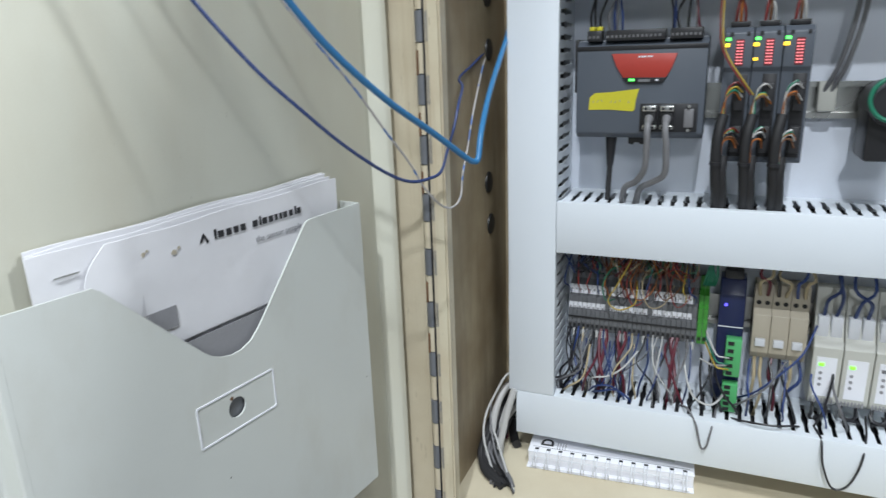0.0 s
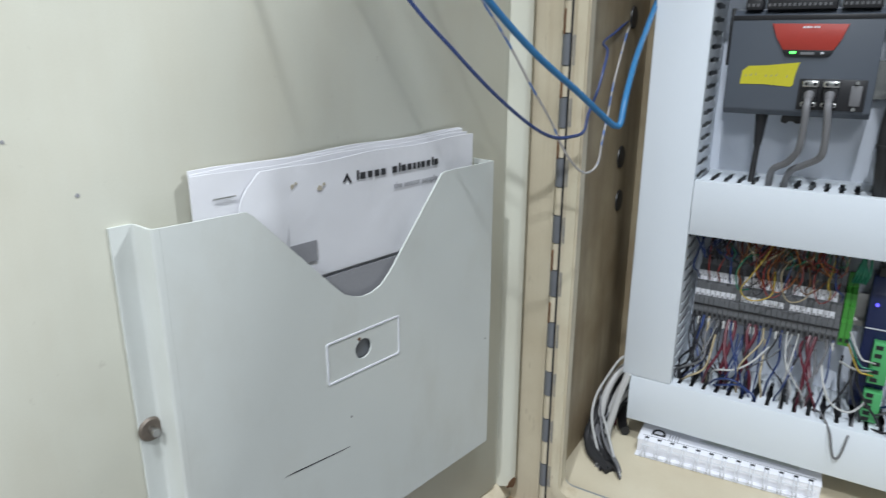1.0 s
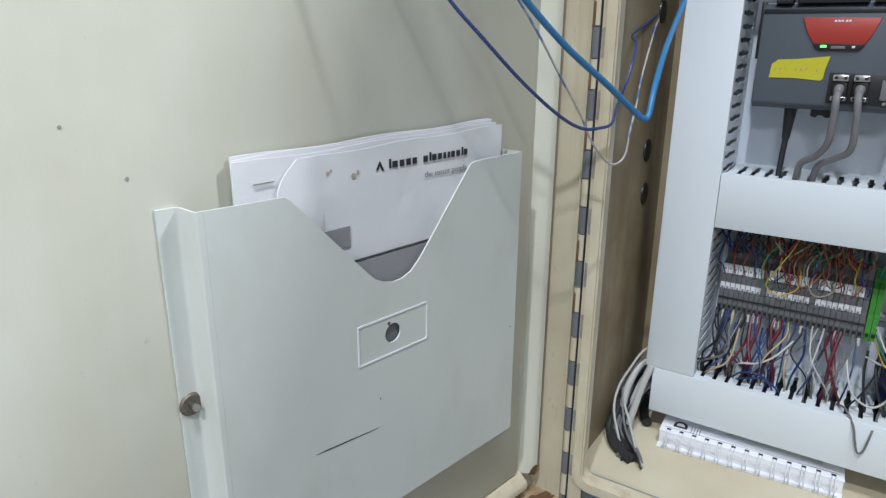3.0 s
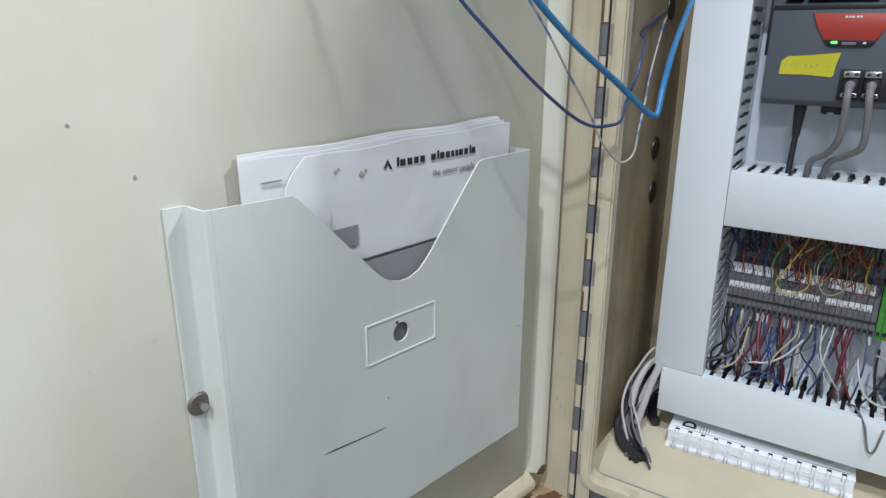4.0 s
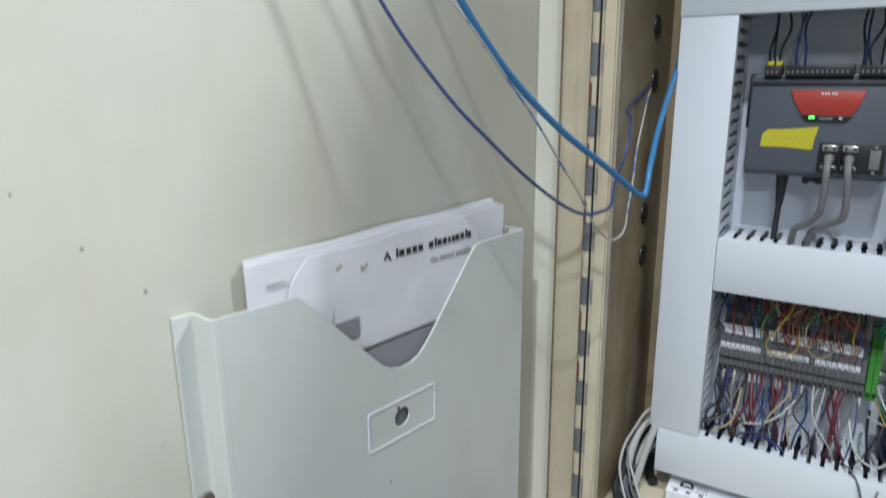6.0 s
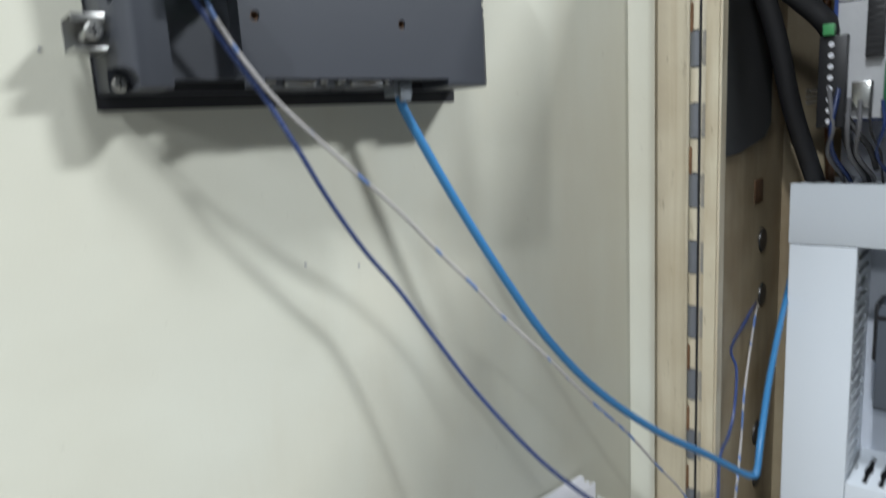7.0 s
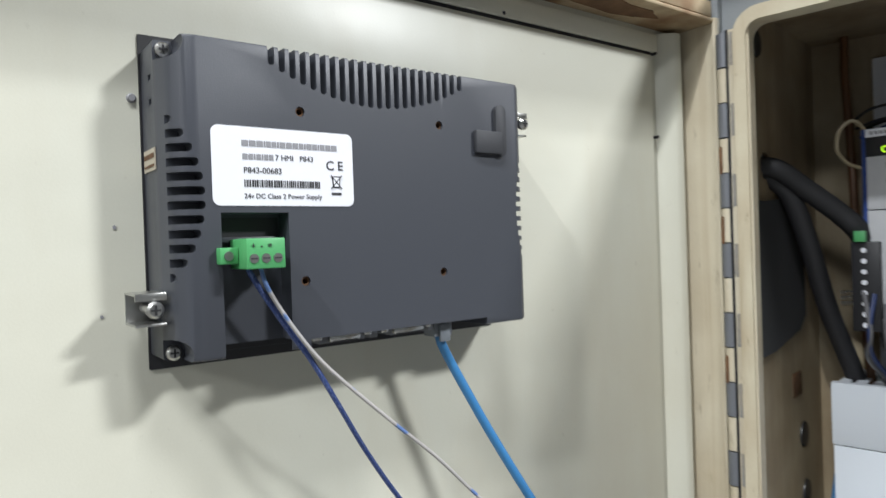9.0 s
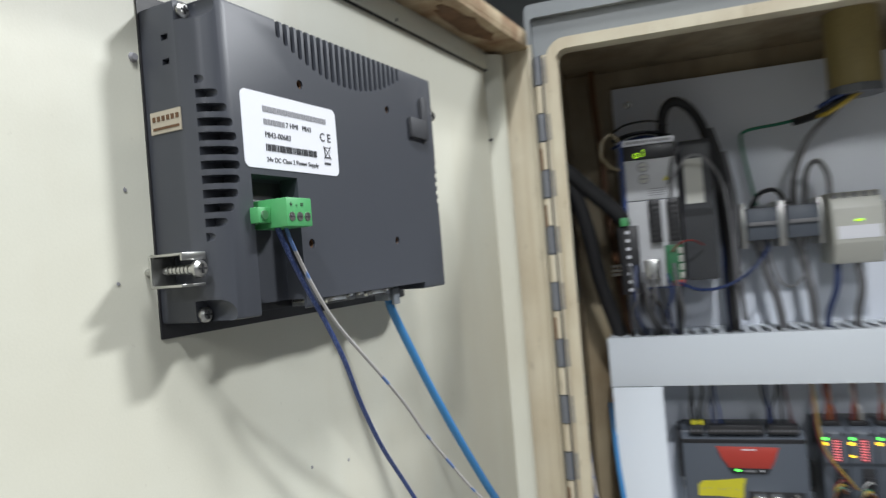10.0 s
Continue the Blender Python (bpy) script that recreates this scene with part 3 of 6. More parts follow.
part("bolt", rod((-0.0243, -0.0030, 0.8641), (-0.0243, -0.0085, 0.8641), 0.0026, 0.0023, 14), M_STEEL, pocket, "bright bolt end")

# ---- papers in the pocket ----
def sheet(x0, x1, z0, z1, y, lean, wave, seed, label, left=None, rise=0.0035):
    """A booklet, slightly wavy, standing in the pocket; left: its curled edge by height."""
    r = random.Random(seed)
    ph = r.uniform(0, 6)
    bm = bmesh.new()
    nx, nz, th = 30, 22, 0.0007
    def at(i, j, s):
        f, g = i / nx, j / nz
        zz = z0 + (z1 - z0) * g
        xa = left(zz) if left else x0
        x = xa + (x1 - xa) * f
        top = g ** 3
        bulge = -0.0026 * math.exp(-((x - 0.058) / 0.011) ** 2) * min(1, g * 1.6) if left else 0
        return (x, y + lean * g + bulge + wave * math.sin(ph + 9 * f) * top + s * th, zz + top * rise * f + (0.0007 * math.sin(ph + 14 * f) if j == nz else 0))
    g = [[[bm.verts.new(at(i, j, s)) for j in range(nz + 1)] for i in range(nx + 1)] for s in (0, 1)]
    for i in range(nx):
        for j in range(nz):
            for s in (0, 1):
                bm.faces.new((g[s][i][j], g[s][i + 1][j], g[s][i + 1][j + 1], g[s][i][j + 1]))
    for i in range(nx):
        for j in (0, nz):
            bm.faces.new((g[0][i][j], g[0][i + 1][j], g[1][i + 1][j], g[1][i][j]))
    for j in range(nz):
        for i in (0, nx):
            bm.faces.new((g[0][i][j], g[0][i][j + 1], g[1][i][j + 1], g[1][i][j]))
    return solo("paper_booklet", bm, M_PAPER, ((x0 + x1) / 2, y, z0), label, "booklet", "papers in the door pocket", DOOR)


def curled_edge(zz):
    k = min(1.0, max(0.0, (zz - 0.978) / 0.0245))
    return 0.0375 + 0.0165 * k ** 1.9


sheet(0.0135, 0.241, 0.7252, 1.0052, -0.0040, 0.0005, 0.0004, 1, "white stapled booklet at the back of the door pocket")
sheet(0.0128, 0.242, 0.7252, 1.0044, -0.0058, 0.0, 0.0008, 2, "white stapled booklet standing in the door pocket")
third = sheet(0.0115, 0.2430, 0.7252, 1.0026, -0.0080, -0.0004, 0.0006, 3, "white booklet with a steel staple in its corner")
part("staple", box(0.0235, 0.0375, -0.0095, -0.0088, 0.9888, 0.9896, 0.0002), M_STEEL, third)
leafy = sheet(0.040, 0.2470, 0.9270, 1.0008, -0.0108, -0.0006, 0.0004, 4, "top sheet of a sensor maker's booklet with grey print", curled_edge)
PY = -0.0120
part("brand_mark", prism([(0.1140, 0.9856), (0.1176, 0.9915), (0.1214, 0.9848), (0.1196, 0.9846), (0.1176, 0.9886), (0.1158, 0.9858)], "y", PY, PY + 0.0004), M_INK, leafy, "dark triangular maker's mark")
words = ((0.1262, 0.1272), (0.1292, 0.1330), (0.1360, 0.1393), (0.1422, 0.1455), (0.1482, 0.1515), (0.1590, 0.1625), (0.1652, 0.1660), (0.1680, 0.1713), (0.1740, 0.1770), (0.1797, 0.1815), (0.1842, 0.1858), (0.1880, 0.1910), (0.1938, 0.1967), (0.1996, 0.2004), (0.2022, 0.2050))
for a, b in words:
    part("name_bar", box(a - 0.0003, b + 0.0006, PY, PY + 0.0003, 0.9856, 0.9900 if b - a > 0.0012 else 0.9918), M_INK, leafy)
part("slogan", text_mesh("the sensor people", 0.0062, Matrix.Translation((0.1600, PY + 0.0002, 0.9742)) @ pose(0, 0, 0, 90, 0, 0)), M_GREYINK, leafy)
# paler grey rectangle up and left of the printed one
part("picture_block", box(0.0560, 0.0702, PY + 0.0002, PY + 0.0006, 0.9520, 0.9700), M_PALEBLOCK, leafy, "pale grey block")
part("picture_block", box(0.0700, 0.0905, PY + 0.0002, PY + 0.0006, 0.9385, 0.9520), M_GREYINK, leafy, "grey printed block")
for sx, sz, sr in ((0.0742, 0.9890, 0.0016), (0.0950, 0.9850, 0.0022), (0.0985, 0.9870, 0.0013), (0.0770, 0.9905, 0.0010)):
    part("stain", prism(blot(sx, sz, sr, sr, int(sx * 1e4)), "y", PY + 0.0001, PY + 0.0003), M_BREAK, leafy, "faint brown stain")
# added board, stands in for the lower grey print of the top sheet
solo("grey_card", box(0.06, 0.238, -0.0150, -0.0146, 0.7252, 0.9262), M_GREYSHEET, (0.15, -0.015, 0.7252), "added board for the grey printed part of the top sheet", "card", frame_m=DOOR)

# ---- operator terminal on the door ----
hmi = thing("operator_terminal", (0.037, 0.0, 1.297), "back of a dark grey plastic touch-screen terminal set in the door", "terminal", frame_m=DOOR)
HB = -0.036
body = prism([(-0.0565, 0.003), (-0.0565, -0.0215), (-0.0535, -0.030), (-0.0490, -0.0345), (-0.0450, HB), (0.1290, HB), (0.1345, -0.0315), (0.1345, 0.003)], "z", 1.2968, 1.4272, 0.0014)
cut = bmesh.new()
for i in range(12):  # side slots, lens shaped
    zz = 1.3305 + i * 0.00575
    w = 0.0155 * (1 - ((i - 5.5) / 6.6) ** 2) + 0.0015
    prism(round_rect(-0.0600, -0.0590 + w, zz - 0.0017, zz + 0.0017, 0.0014, 3), "y", -0.045, -0.0272, bm=cut)
for i in range(22):  # top slots
    xx = -0.0125 + i * 0.00485
    d = 0.0185 * (1 - ((i - 10.5) / 12.2) ** 2) + 0.0025
    prism(round_rect(xx - 0.0015, xx + 0.0015, 1.4262 - d, 1.432, 0.0013, 3), "y", -0.045, -0.0300, bm=cut)
for i in range(10):  # far-side notches
    zz = 1.3342 + i * 0.0054
    d = 0.0080 * (1 - ((i - 4.5) / 6.5) ** 2)
    box(0.1345 - d, 0.142, -0.045, -0.020, zz - 0.0015, zz + 0.0015, bm=cut)
box(-0.0362, -0.0070, -0.045, -0.0255, 1.2900, 1.3562, bm=cut)
box(-0.0371, 0.1032, -0.0345, -0.0125, 1.290, 1.3012, bm=cut)
box(0.0015, 0.1032, -0.045, -0.0340, 1.290, 1.3006, bm=cut)
for hx in (0.0, 0.0755):
    for hz in (1.4002, 1.3262):
        rod((hx, -0.045, hz), (hx, -0.030, hz), 0.0022, n=14, bm=cut)
for cx, cz in ((-0.0545, 1.4245), (-0.0545, 1.2995)):
    rod((cx, -0.045, cz), (cx, -0.0205, cz), 0.0062, n=20, bm=cut)
for dz in (1.4130, 1.4030):
    box(-0.060, -0.054, -0.0165, -0.0125, dz - 0.0012, dz + 0.0012, bm=cut)
part("housing", carve(body, cut), M_HMI, hmi)
for pa, pb in ((0.0124, 0.0282), (0.0468, 0.0646)):
    port = part("serial_port", box(pa, pb, -0.0325, -0.0150, 1.2975, 1.3008, 0.0006), M_STEEL, hmi, "bright metal serial port")
    part("port_insert", box(pa + 0.0016, pb - 0.0016, -0.0328, -0.0200, 1.2972, 1.2978), M_BLACK, port)
for pa, pb in ((0.0040, 0.0088), (0.0305, 0.0346), (0.0398, 0.0440), (0.0662, 0.0690)):
    part("port_screw", box(pa, pb, -0.0320, -0.0180, 1.2988, 1.3008, 0.0004), M_STEEL, hmi)
part("gasket", ring(round_rect(-0.0575, 0.1360, 1.2905, 1.4345, 0.001), round_rect(-0.0560, 0.1340, 1.2975, 1.4265, 0.001), -0.0008, 0.003), M_BLACK, hmi)
for hx in (0.0, 0.0755):
    for hz in (1.4002, 1.3262):
        part("threaded_insert", ring([(hx + 0.0021 * math.cos(a * 0.5236), hz + 0.0021 * math.sin(a * 0.5236)) for a in range(12)], [(hx + 0.0014 * math.cos(a * 0.5236), hz + 0.0014 * math.sin(a * 0.5236)) for a in range(12)], -0.0350, -0.031), M_RUST, hmi, "brass threaded insert")
for cx, cz in ((-0.0527, 1.4231), (-0.0527, 1.2998)):
    screw("corner_screw", (cx, -0.0205, cz), (0, -1, 0), 0.0031, 0.0026, hmi)
label = part("rating_label", prism(round_rect(-0.0393, 0.0250, 1.3590, 1.3918, 0.003), "y", HB - 0.0003, HB + 0.0002, 0.0), M_LABEL, hmi, "white rating label with black print")
LY = HB - 0.0004


def on_label(text, x, zz, size, bold=0.0, name="print_line", mat=M_INK):
    part(name, text_mesh(text, size, Matrix.Translation((x, LY, zz)) @ pose(0, 0, 0, 90, 0, 0), bold), mat, label)


bm = bmesh.new()
xx = -0.0268
for w in (0.0028, 0.0028, 0.0028, 0.0007, 0.0020, 0.0020, 0.0008, 0.0025, 0.0026, 0.0025, 0.0020, 0.0008, 0.0024, 0.0022, 0.0007, 0.0022, 0.0025, 0.0026):
    box(xx, xx + w, LY - 0.0001, LY + 0.0002, 1.3838, 1.3862, bm=bm)
    xx += w + 0.0004
tagged(part("web_line", bm, M_GREYINK, label, "dark line of a web address as plain bars"), kind="stuff")
bm = bmesh.new()
xx = -0.0266
for w in (0.0022, 0.0019, 0.0007, 0.0019, 0.0007, 0.0018, 0.0018):
    box(xx, xx + w, LY - 0.0001, LY + 0.0002, 1.3783, 1.3806, bm=bm)
    xx += w + 0.0004
tagged(part("model_name", bm, M_GREYINK, label, "dark model name as plain bars"), kind="stuff")
on_label("7 HMI   P843", -0.0124, 1.3784, 0.0033)
on_label("P843-00683", -0.0264, 1.3726, 0.0035)
on_label("24v DC Class 2 Power Supply", -0.0264, 1.3621, 0.0029)
on_label("C E", 0.0113, 1.3752, 0.0058, 0.00004, "conformity_mark")
bm, r9 = bmesh.new(), random.Random(9)
xx = -0.0262
while xx < 0.0080:
    w = r9.choice((0.0003, 0.0005, 0.0008))
    box(xx, xx + w, LY - 0.0001, LY + 0.0002, 1.3668, 1.3698, bm=bm)
    xx += w + r9.choice((0.0003, 0.0005))
tagged(part("barcode", bm, M_INK, label), kind="stuff")
bm = prism([(0.0140, 1.3725), (0.0184, 1.3725), (0.0178, 1.3672), (0.0146, 1.3672)], "y", LY - 0.0001, LY + 0.0002)
b2 = prism([(0.0146, 1.3719), (0.0178, 1.3719), (0.0173, 1.3678), (0.0151, 1.3678)], "y", LY - 0.0003, LY + 0.0002)
mark = part("bin_mark", bm, M_INK, label)
part("bin_inside", b2, M_LABEL, label)
part("bin_bar", box(0.0138, 0.0186, LY - 0.0001, LY + 0.0002, 1.3640, 1.3651), M_INK, label)
for s in (1, -1):
    bm = box(-0.0040, 0.0040, -0.0001, 0.0001, -0.0002, 0.0002)
    bm.transform(Matrix.Translation((0.0162, LY - 0.0003, 1.3698)) @ pose(0, 0, 0, 0, 48 * s, 0))
    part("bin_cross", bm, M_INK, label)
part("side_sticker", box(-0.0571, -0.0566, -0.021, -0.0035, 1.3745, 1.3835), M_BREAK, hmi, "small beige side sticker")
bm = bmesh.new()
for i in range(6):
    box(-0.0574, -0.0571, -0.0200 + i * 0.0027, -0.0184 + i * 0.0027, 1.3795, 1.3815, bm=bm)
box(-0.0574, -0.0571, -0.0200, -0.0050, 1.3760, 1.3770, bm=bm)
part("sticker_print", bm, M_RUST, hmi, "brown print as plain bars")
# power plug
part("plug_socket", box(-0.0350, -0.0082, -0.0262, -0.0256, 1.3445, 1.3545), M_BLACK, hmi)
part("socket_bridge", box(-0.0362, -0.0070, -0.0300, -0.0256, 1.3440, 1.3462, 0.0004), M_HMI, hmi)
plug = part("power_plug", box(-0.0310, -0.0147, -0.0490, -0.0300, 1.3330, 1.3452, 0.0005), M_GREEN, hmi, "green three-pole screw plug")
part("plug_ear", box(-0.0386, -0.0312, -0.0405, -0.0310, 1.3352, 1.3418, 0.0004), M_GREEN, plug)
part("plug_step", box(-0.0146, -0.0112, -0.0405, -0.0310, 1.3352, 1.3418, 0.0003), M_GREEN, plug)
for sx in (-0.0280, -0.0230, -0.0180):
    part("terminal_screw", rod((sx, -0.0488, 1.3372), (sx, -0.0493, 1.3372), 0.0019, n=16), M_STEEL, plug)
    part("screw_slot", box(sx - 0.0014, sx + 0.0014, -0.0495, -0.0490, 1.3369, 1.3375), M_INK, plug)
part("ear_screw", rod((-0.0352, -0.0404, 1.3385), (-0.0352, -0.0411, 1.3385), 0.0019, n=16), M_STEEL, plug)
part("polarity_marks", text_mesh("+  -  =", 0.0034, Matrix.Translation((-0.0292, -0.0492, 1.3412)) @ pose(0, 0, 0, 90, 0, 0)), M_INK, plug)
# usb flap, lower sockets
flap = part("socket_cover", prism(round_rect(0.1120, 0.1190, 1.3865, 1.4138, 0.003), "y", HB - 0.0022, HB, 0.0004), M_SOFTBLACK, hmi, "dark rubber socket cover")
part("cover_tab", box(0.0976, 0.1160, HB - 0.0028, HB, 1.3872, 1.3994, 0.0008), M_SOFTBLACK, flap)
part("socket_row_shade", box(-0.0368, 0.1030, -0.0130, -0.0126, 1.2970, 1.3010), M_BLACK, hmi)
for a, b in ((0.008, 0.014), (0.0165, 0.032), (0.0345, 0.039), (0.046, 0.050), (0.0535, 0.0665), (0.0685, 0.072)):
    part("socket", box(a, b, -0.0300, -0.0140, 1.2968, 1.3008, 0.0004), M_STEEL_D, hmi, "metal interface socket")


def clamp(x, zz):
    """A bent sheet bracket, open towards the room, with a long screw that presses on the door."""
    c = part("mounting_clamp", box(x - 0.0068, x + 0.0050, -0.0106, -0.0094, zz - 0.0066, zz + 0.0066, 0.0003), M_STEEL, hmi, "zinc-plated mounting clamp")
    for dz in (-0.0066, 0.0056):
        part("clamp_arm", box(x - 0.0068, x + 0.0050, -0.0270, -0.0106, zz + dz, zz + dz + 0.0010, 0.0002), M_STEEL, c)
    part("clamp_lip", box(x - 0.0068, x + 0.0050, -0.0280, -0.0270, zz + 0.0036, zz + 0.0066, 0.0002), M_STEEL, c)
    part("clamp_screw", rod((x, 0.0, zz), (x, -0.0290, zz), 0.0016, n=14), M_STEEL, c)
    for i in range(7):
        part("thread", rod((x, -0.0125 - i * 0.0022, zz), (x, -0.0137 - i * 0.0022, zz), 0.0021, 0.0019, 14), M_STEEL, c)
    screw("clamp_screw_head", (x, -0.0285, zz), (0, -1, 0), 0.0034, 0.0028, c)


clamp(-0.0612, 1.3184)
clamp(0.1400, 1.4070)

# ---- cables of the terminal ----
eth = thing("network_cable", (0.0797, -0.0240, 1.2960), "bright blue network cable hanging from the terminal", "cable", frame_m=DOOR)
part("jacket", tube([(0.0797, -0.0240, 1.2930), (0.0815, -0.0250, 1.2860), (0.0919, -0.0277, 1.2650), (0.1095, -0.0322, 1.2320), (0.1349, -0.0392, 1.1880), (0.1622, -0.0465, 1.1460), (0.1969, -0.0558, 1.1055), (0.2420, -0.0680, 1.0670), (0.2870, -0.0798, 1.0370), (0.3190, -0.0885, 1.0145), (0.3285, -0.0912, 1.0095), in_door(0.1490, 0.3125, 1.0120), in_door(0.1475, 0.325, 1.0310), in_door(0.1400, 0.370, 1.0590), in_door(0.1320, 0.425, 1.0850), in_door(0.1270, 0.470, 1.1100), in_door(0.1240, 0.500, 1.1300)], 0.0025, 12), M_ETH, eth)
part("plug", box(0.0738, 0.0855, -0.0280, -0.0185, 1.2925, 1.3010, 0.0006), M_CLEAR, eth, "clear modular plug")
part("plug_latch", box(0.0765, 0.0828, -0.0300, -0.0282, 1.2900, 1.2990, 0.0003), M_CLEAR, eth)
navy = tube([(-0.0275, -0.0400, 1.3345), (-0.0250, -0.0400, 1.3285), (-0.0122, -0.0392, 1.3087), (-0.0002, -0.0392, 1.2915), (0.0118, -0.0400, 1.2700), (0.0270, -0.0370, 1.2450), (0.0452, -0.0348, 1.2185), (0.0640, -0.0340, 1.1950), (0.0800, -0.0380, 1.1690), (0.1020, -0.0480, 1.1310), (0.1260, -0.0640, 1.0935), (0.1458, -0.0770, 1.0690), (0.1740, -0.0863, 1.0430), (0.2060, -0.0930, 1.0210), (0.2279, -0.0974, 1.0112), (0.2480, -0.1000, 1.0100), (0.2720, -0.0950, 1.0110), in_door(0.1242, 0.306, 1.0181), in_door(0.1291, 0.310, 1.0364), in_door(0.1290, 0.322, 1.0540), in_door(0.1150, 0.370, 1.0660), in_door(0.1009, 0.400, 1.0729), in_door(0.0975, 0.450, 1.0840), in_door(0.0940, 0.503, 1.0973)], 0.0012, 8)
solo("navy_wire", navy, M_NAVY, (-0.0262, -0.04, 1.3345), "navy blue printed wire hanging from the power plug", "wire", "terminal supply wires", DOOR)
white = tube([(-0.0225, -0.0400, 1.3345), (-0.0192, -0.0418, 1.3232), (-0.0075, -0.0418, 1.3047), (0.0075, -0.0415, 1.2868), (0.0373, -0.0420, 1.2590), (0.0632, -0.0400, 1.2365), (0.0860, -0.0380, 1.2140), (0.1100, -0.0400, 1.1890), (0.1290, -0.0450, 1.1665), (0.1520, -0.0560, 1.1390), (0.1800, -0.0633, 1.1065), (0.2128, -0.0665, 1.0745), (0.2389, -0.0689, 1.0450), (0.2640, -0.0711, 1.0180), (0.2813, -0.0728, 0.9950), (0.3000, -0.0745, 0.9780), in_door(0.1292, 0.298, 0.9717), in_door(0.1350, 0.305, 0.9790), in_door(0.1352, 0.312, 0.9984), in_door(0.1260, 0.350, 1.0151), in_door(0.1129, 0.400, 1.0360), in_door(0.0990, 0.470, 1.0750), in_door(0.0940, 0.503, 1.0950)], 0.0009, 8)
solo("white_blue_wire", white, M_WHITEBLUE, (-0.0205, -0.04, 1.3345), "white wire with blue dashes hanging from the power plug", "wire", "terminal supply wires", DOOR)

# ---- wiring ducts ----
DV, PITCH = 0.4605, 0.0125


def duct(u0, u1, z0, z1, along, toothed, label):
    """Slotted duct with a snap-on cover; toothed: the side whose fingers show."""
    d = thing("wiring_duct", ((u0 + u1) / 2, VP, z0), label, "duct", "wiring ducts on the panel")
    part("cover", box(u0, u1, DV, DV + 0.0018, z0, z1, 0.0007), M_DUCT, d)
    w = 0.0014
    if along == "u":
        part("cover_edge", box(u0 + 0.0005, u1 - 0.0005, DV + 0.0019, DV + 0.009, z1 - w, z1 - 0.0001), M_DUCT, d)
        part("cover_edge", box(u0 + 0.0005, u1 - 0.0005, DV + 0.0019, DV + 0.009, z0 + 0.0001, z0 + w), M_DUCT, d)
        part("lower_side", box(u0, u1, DV + 0.0092, VP - 0.0003, z0 + 0.0016, z0 + 0.0030), M_DUCT, d)
        part("upper_strip", box(u0, u1, VP - 0.015, VP - 0.0003, z1 - 0.0030, z1 - 0.0016), M_DUCT, d)
        part("duct_back", box(u0, u1, VP - 0.0018, VP - 0.0004, z0 + 0.0031, z1 - 0.0031), M_DUCT, d)
        part("end_strip", box(u0 + 0.0003, u0 + 0.0015, DV + 0.0092, VP - 0.0019, z0 + 0.0032, z1 - 0.0032), M_DUCT, d)
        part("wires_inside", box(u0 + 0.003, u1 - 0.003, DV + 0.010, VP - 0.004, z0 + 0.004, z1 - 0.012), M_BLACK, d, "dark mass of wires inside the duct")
        count, start, length = int((u1 - u0) / PITCH), u0, None
    else:
        part("cover_edge", box(u1 - w, u1 - 0.0001, DV + 0.0019, DV + 0.009, z0 + 0.0005, z1 - 0.0005), M_DUCT, d)
        part("cover_edge", box(u0 + 0.0001, u0 + w, DV + 0.0019, DV + 0.009, z0 + 0.0005, z1 - 0.0005), M_DUCT, d)
        part("far_side", box(u0 + 0.0016, u0 + 0.0030, DV + 0.0092, VP - 0.0003, z0, z1), M_DUCT, d)
        part("back_strip", box(u1 - 0.0030, u1 - 0.0016, VP - 0.015, VP - 0.0003, z0, z1), M_DUCT, d)
        part("duct_back", box(u0 + 0.0031, u1 - 0.0031, VP - 0.0018, VP - 0.0004, z0, z1), M_DUCT, d)
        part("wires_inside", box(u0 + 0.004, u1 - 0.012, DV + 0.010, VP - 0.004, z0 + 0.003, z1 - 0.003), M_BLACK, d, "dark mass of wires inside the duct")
        count = int((z1 - z0) / PITCH)
    a, b = DV + 0.0062, VP - 0.0148
    h = 0.0042
    prof = [(-h, b), (h, b), (h, b - 0.020), (h - 0.0012, b - 0.026), (h - 0.0012, b - 0.034), (h, b - 0.040), (h, a + 0.004), (h - 0.0016, a), (-h + 0.0016, a), (-h, a + 0.004), (-h, b - 0.040), (-h + 0.0012, b - 0.034), (-h + 0.0012, b - 0.026), (-h, b - 0.020)]
    base = BASE[d]
    if along == "u":
        me = mesh_of("finger", prism(prof, "z", z1 - 0.0031, z1 - 0.0017), M_DUCT, False)
    else:
        me = mesh_of("finger", prism([(p[1], p[0]) for p in prof], "x", u1 - 0.0031, u1 - 0.0017), M_DUCT, False)
    me.transform(Matrix.Translation(-base))
    for i in range(count):
        f = new("finger", me)
        f.parent = d
        s = (i + 0.5) * PITCH
        f.location = (u0 + s, 0, 0) if along == "u" else (0, 0, z0 + s)
    return d


duct(0.1285, 0.790, 1.1575, 1.2105, "u", "top", "white slotted wiring duct across the upper panel, cover on")
duct(0.1820, 0.790, 0.8886, 0.9437, "u", "top", "white slotted wiring duct across the middle of the panel")
duct(0.1380, 0.790, 0.6645, 0.7184, "u", "top", "white slotted wiring duct along the foot of the panel")
duct(0.1295, 0.1816, 0.7190, 1.1568, "z", "inner", "white upright wiring duct at the edge of the panel")


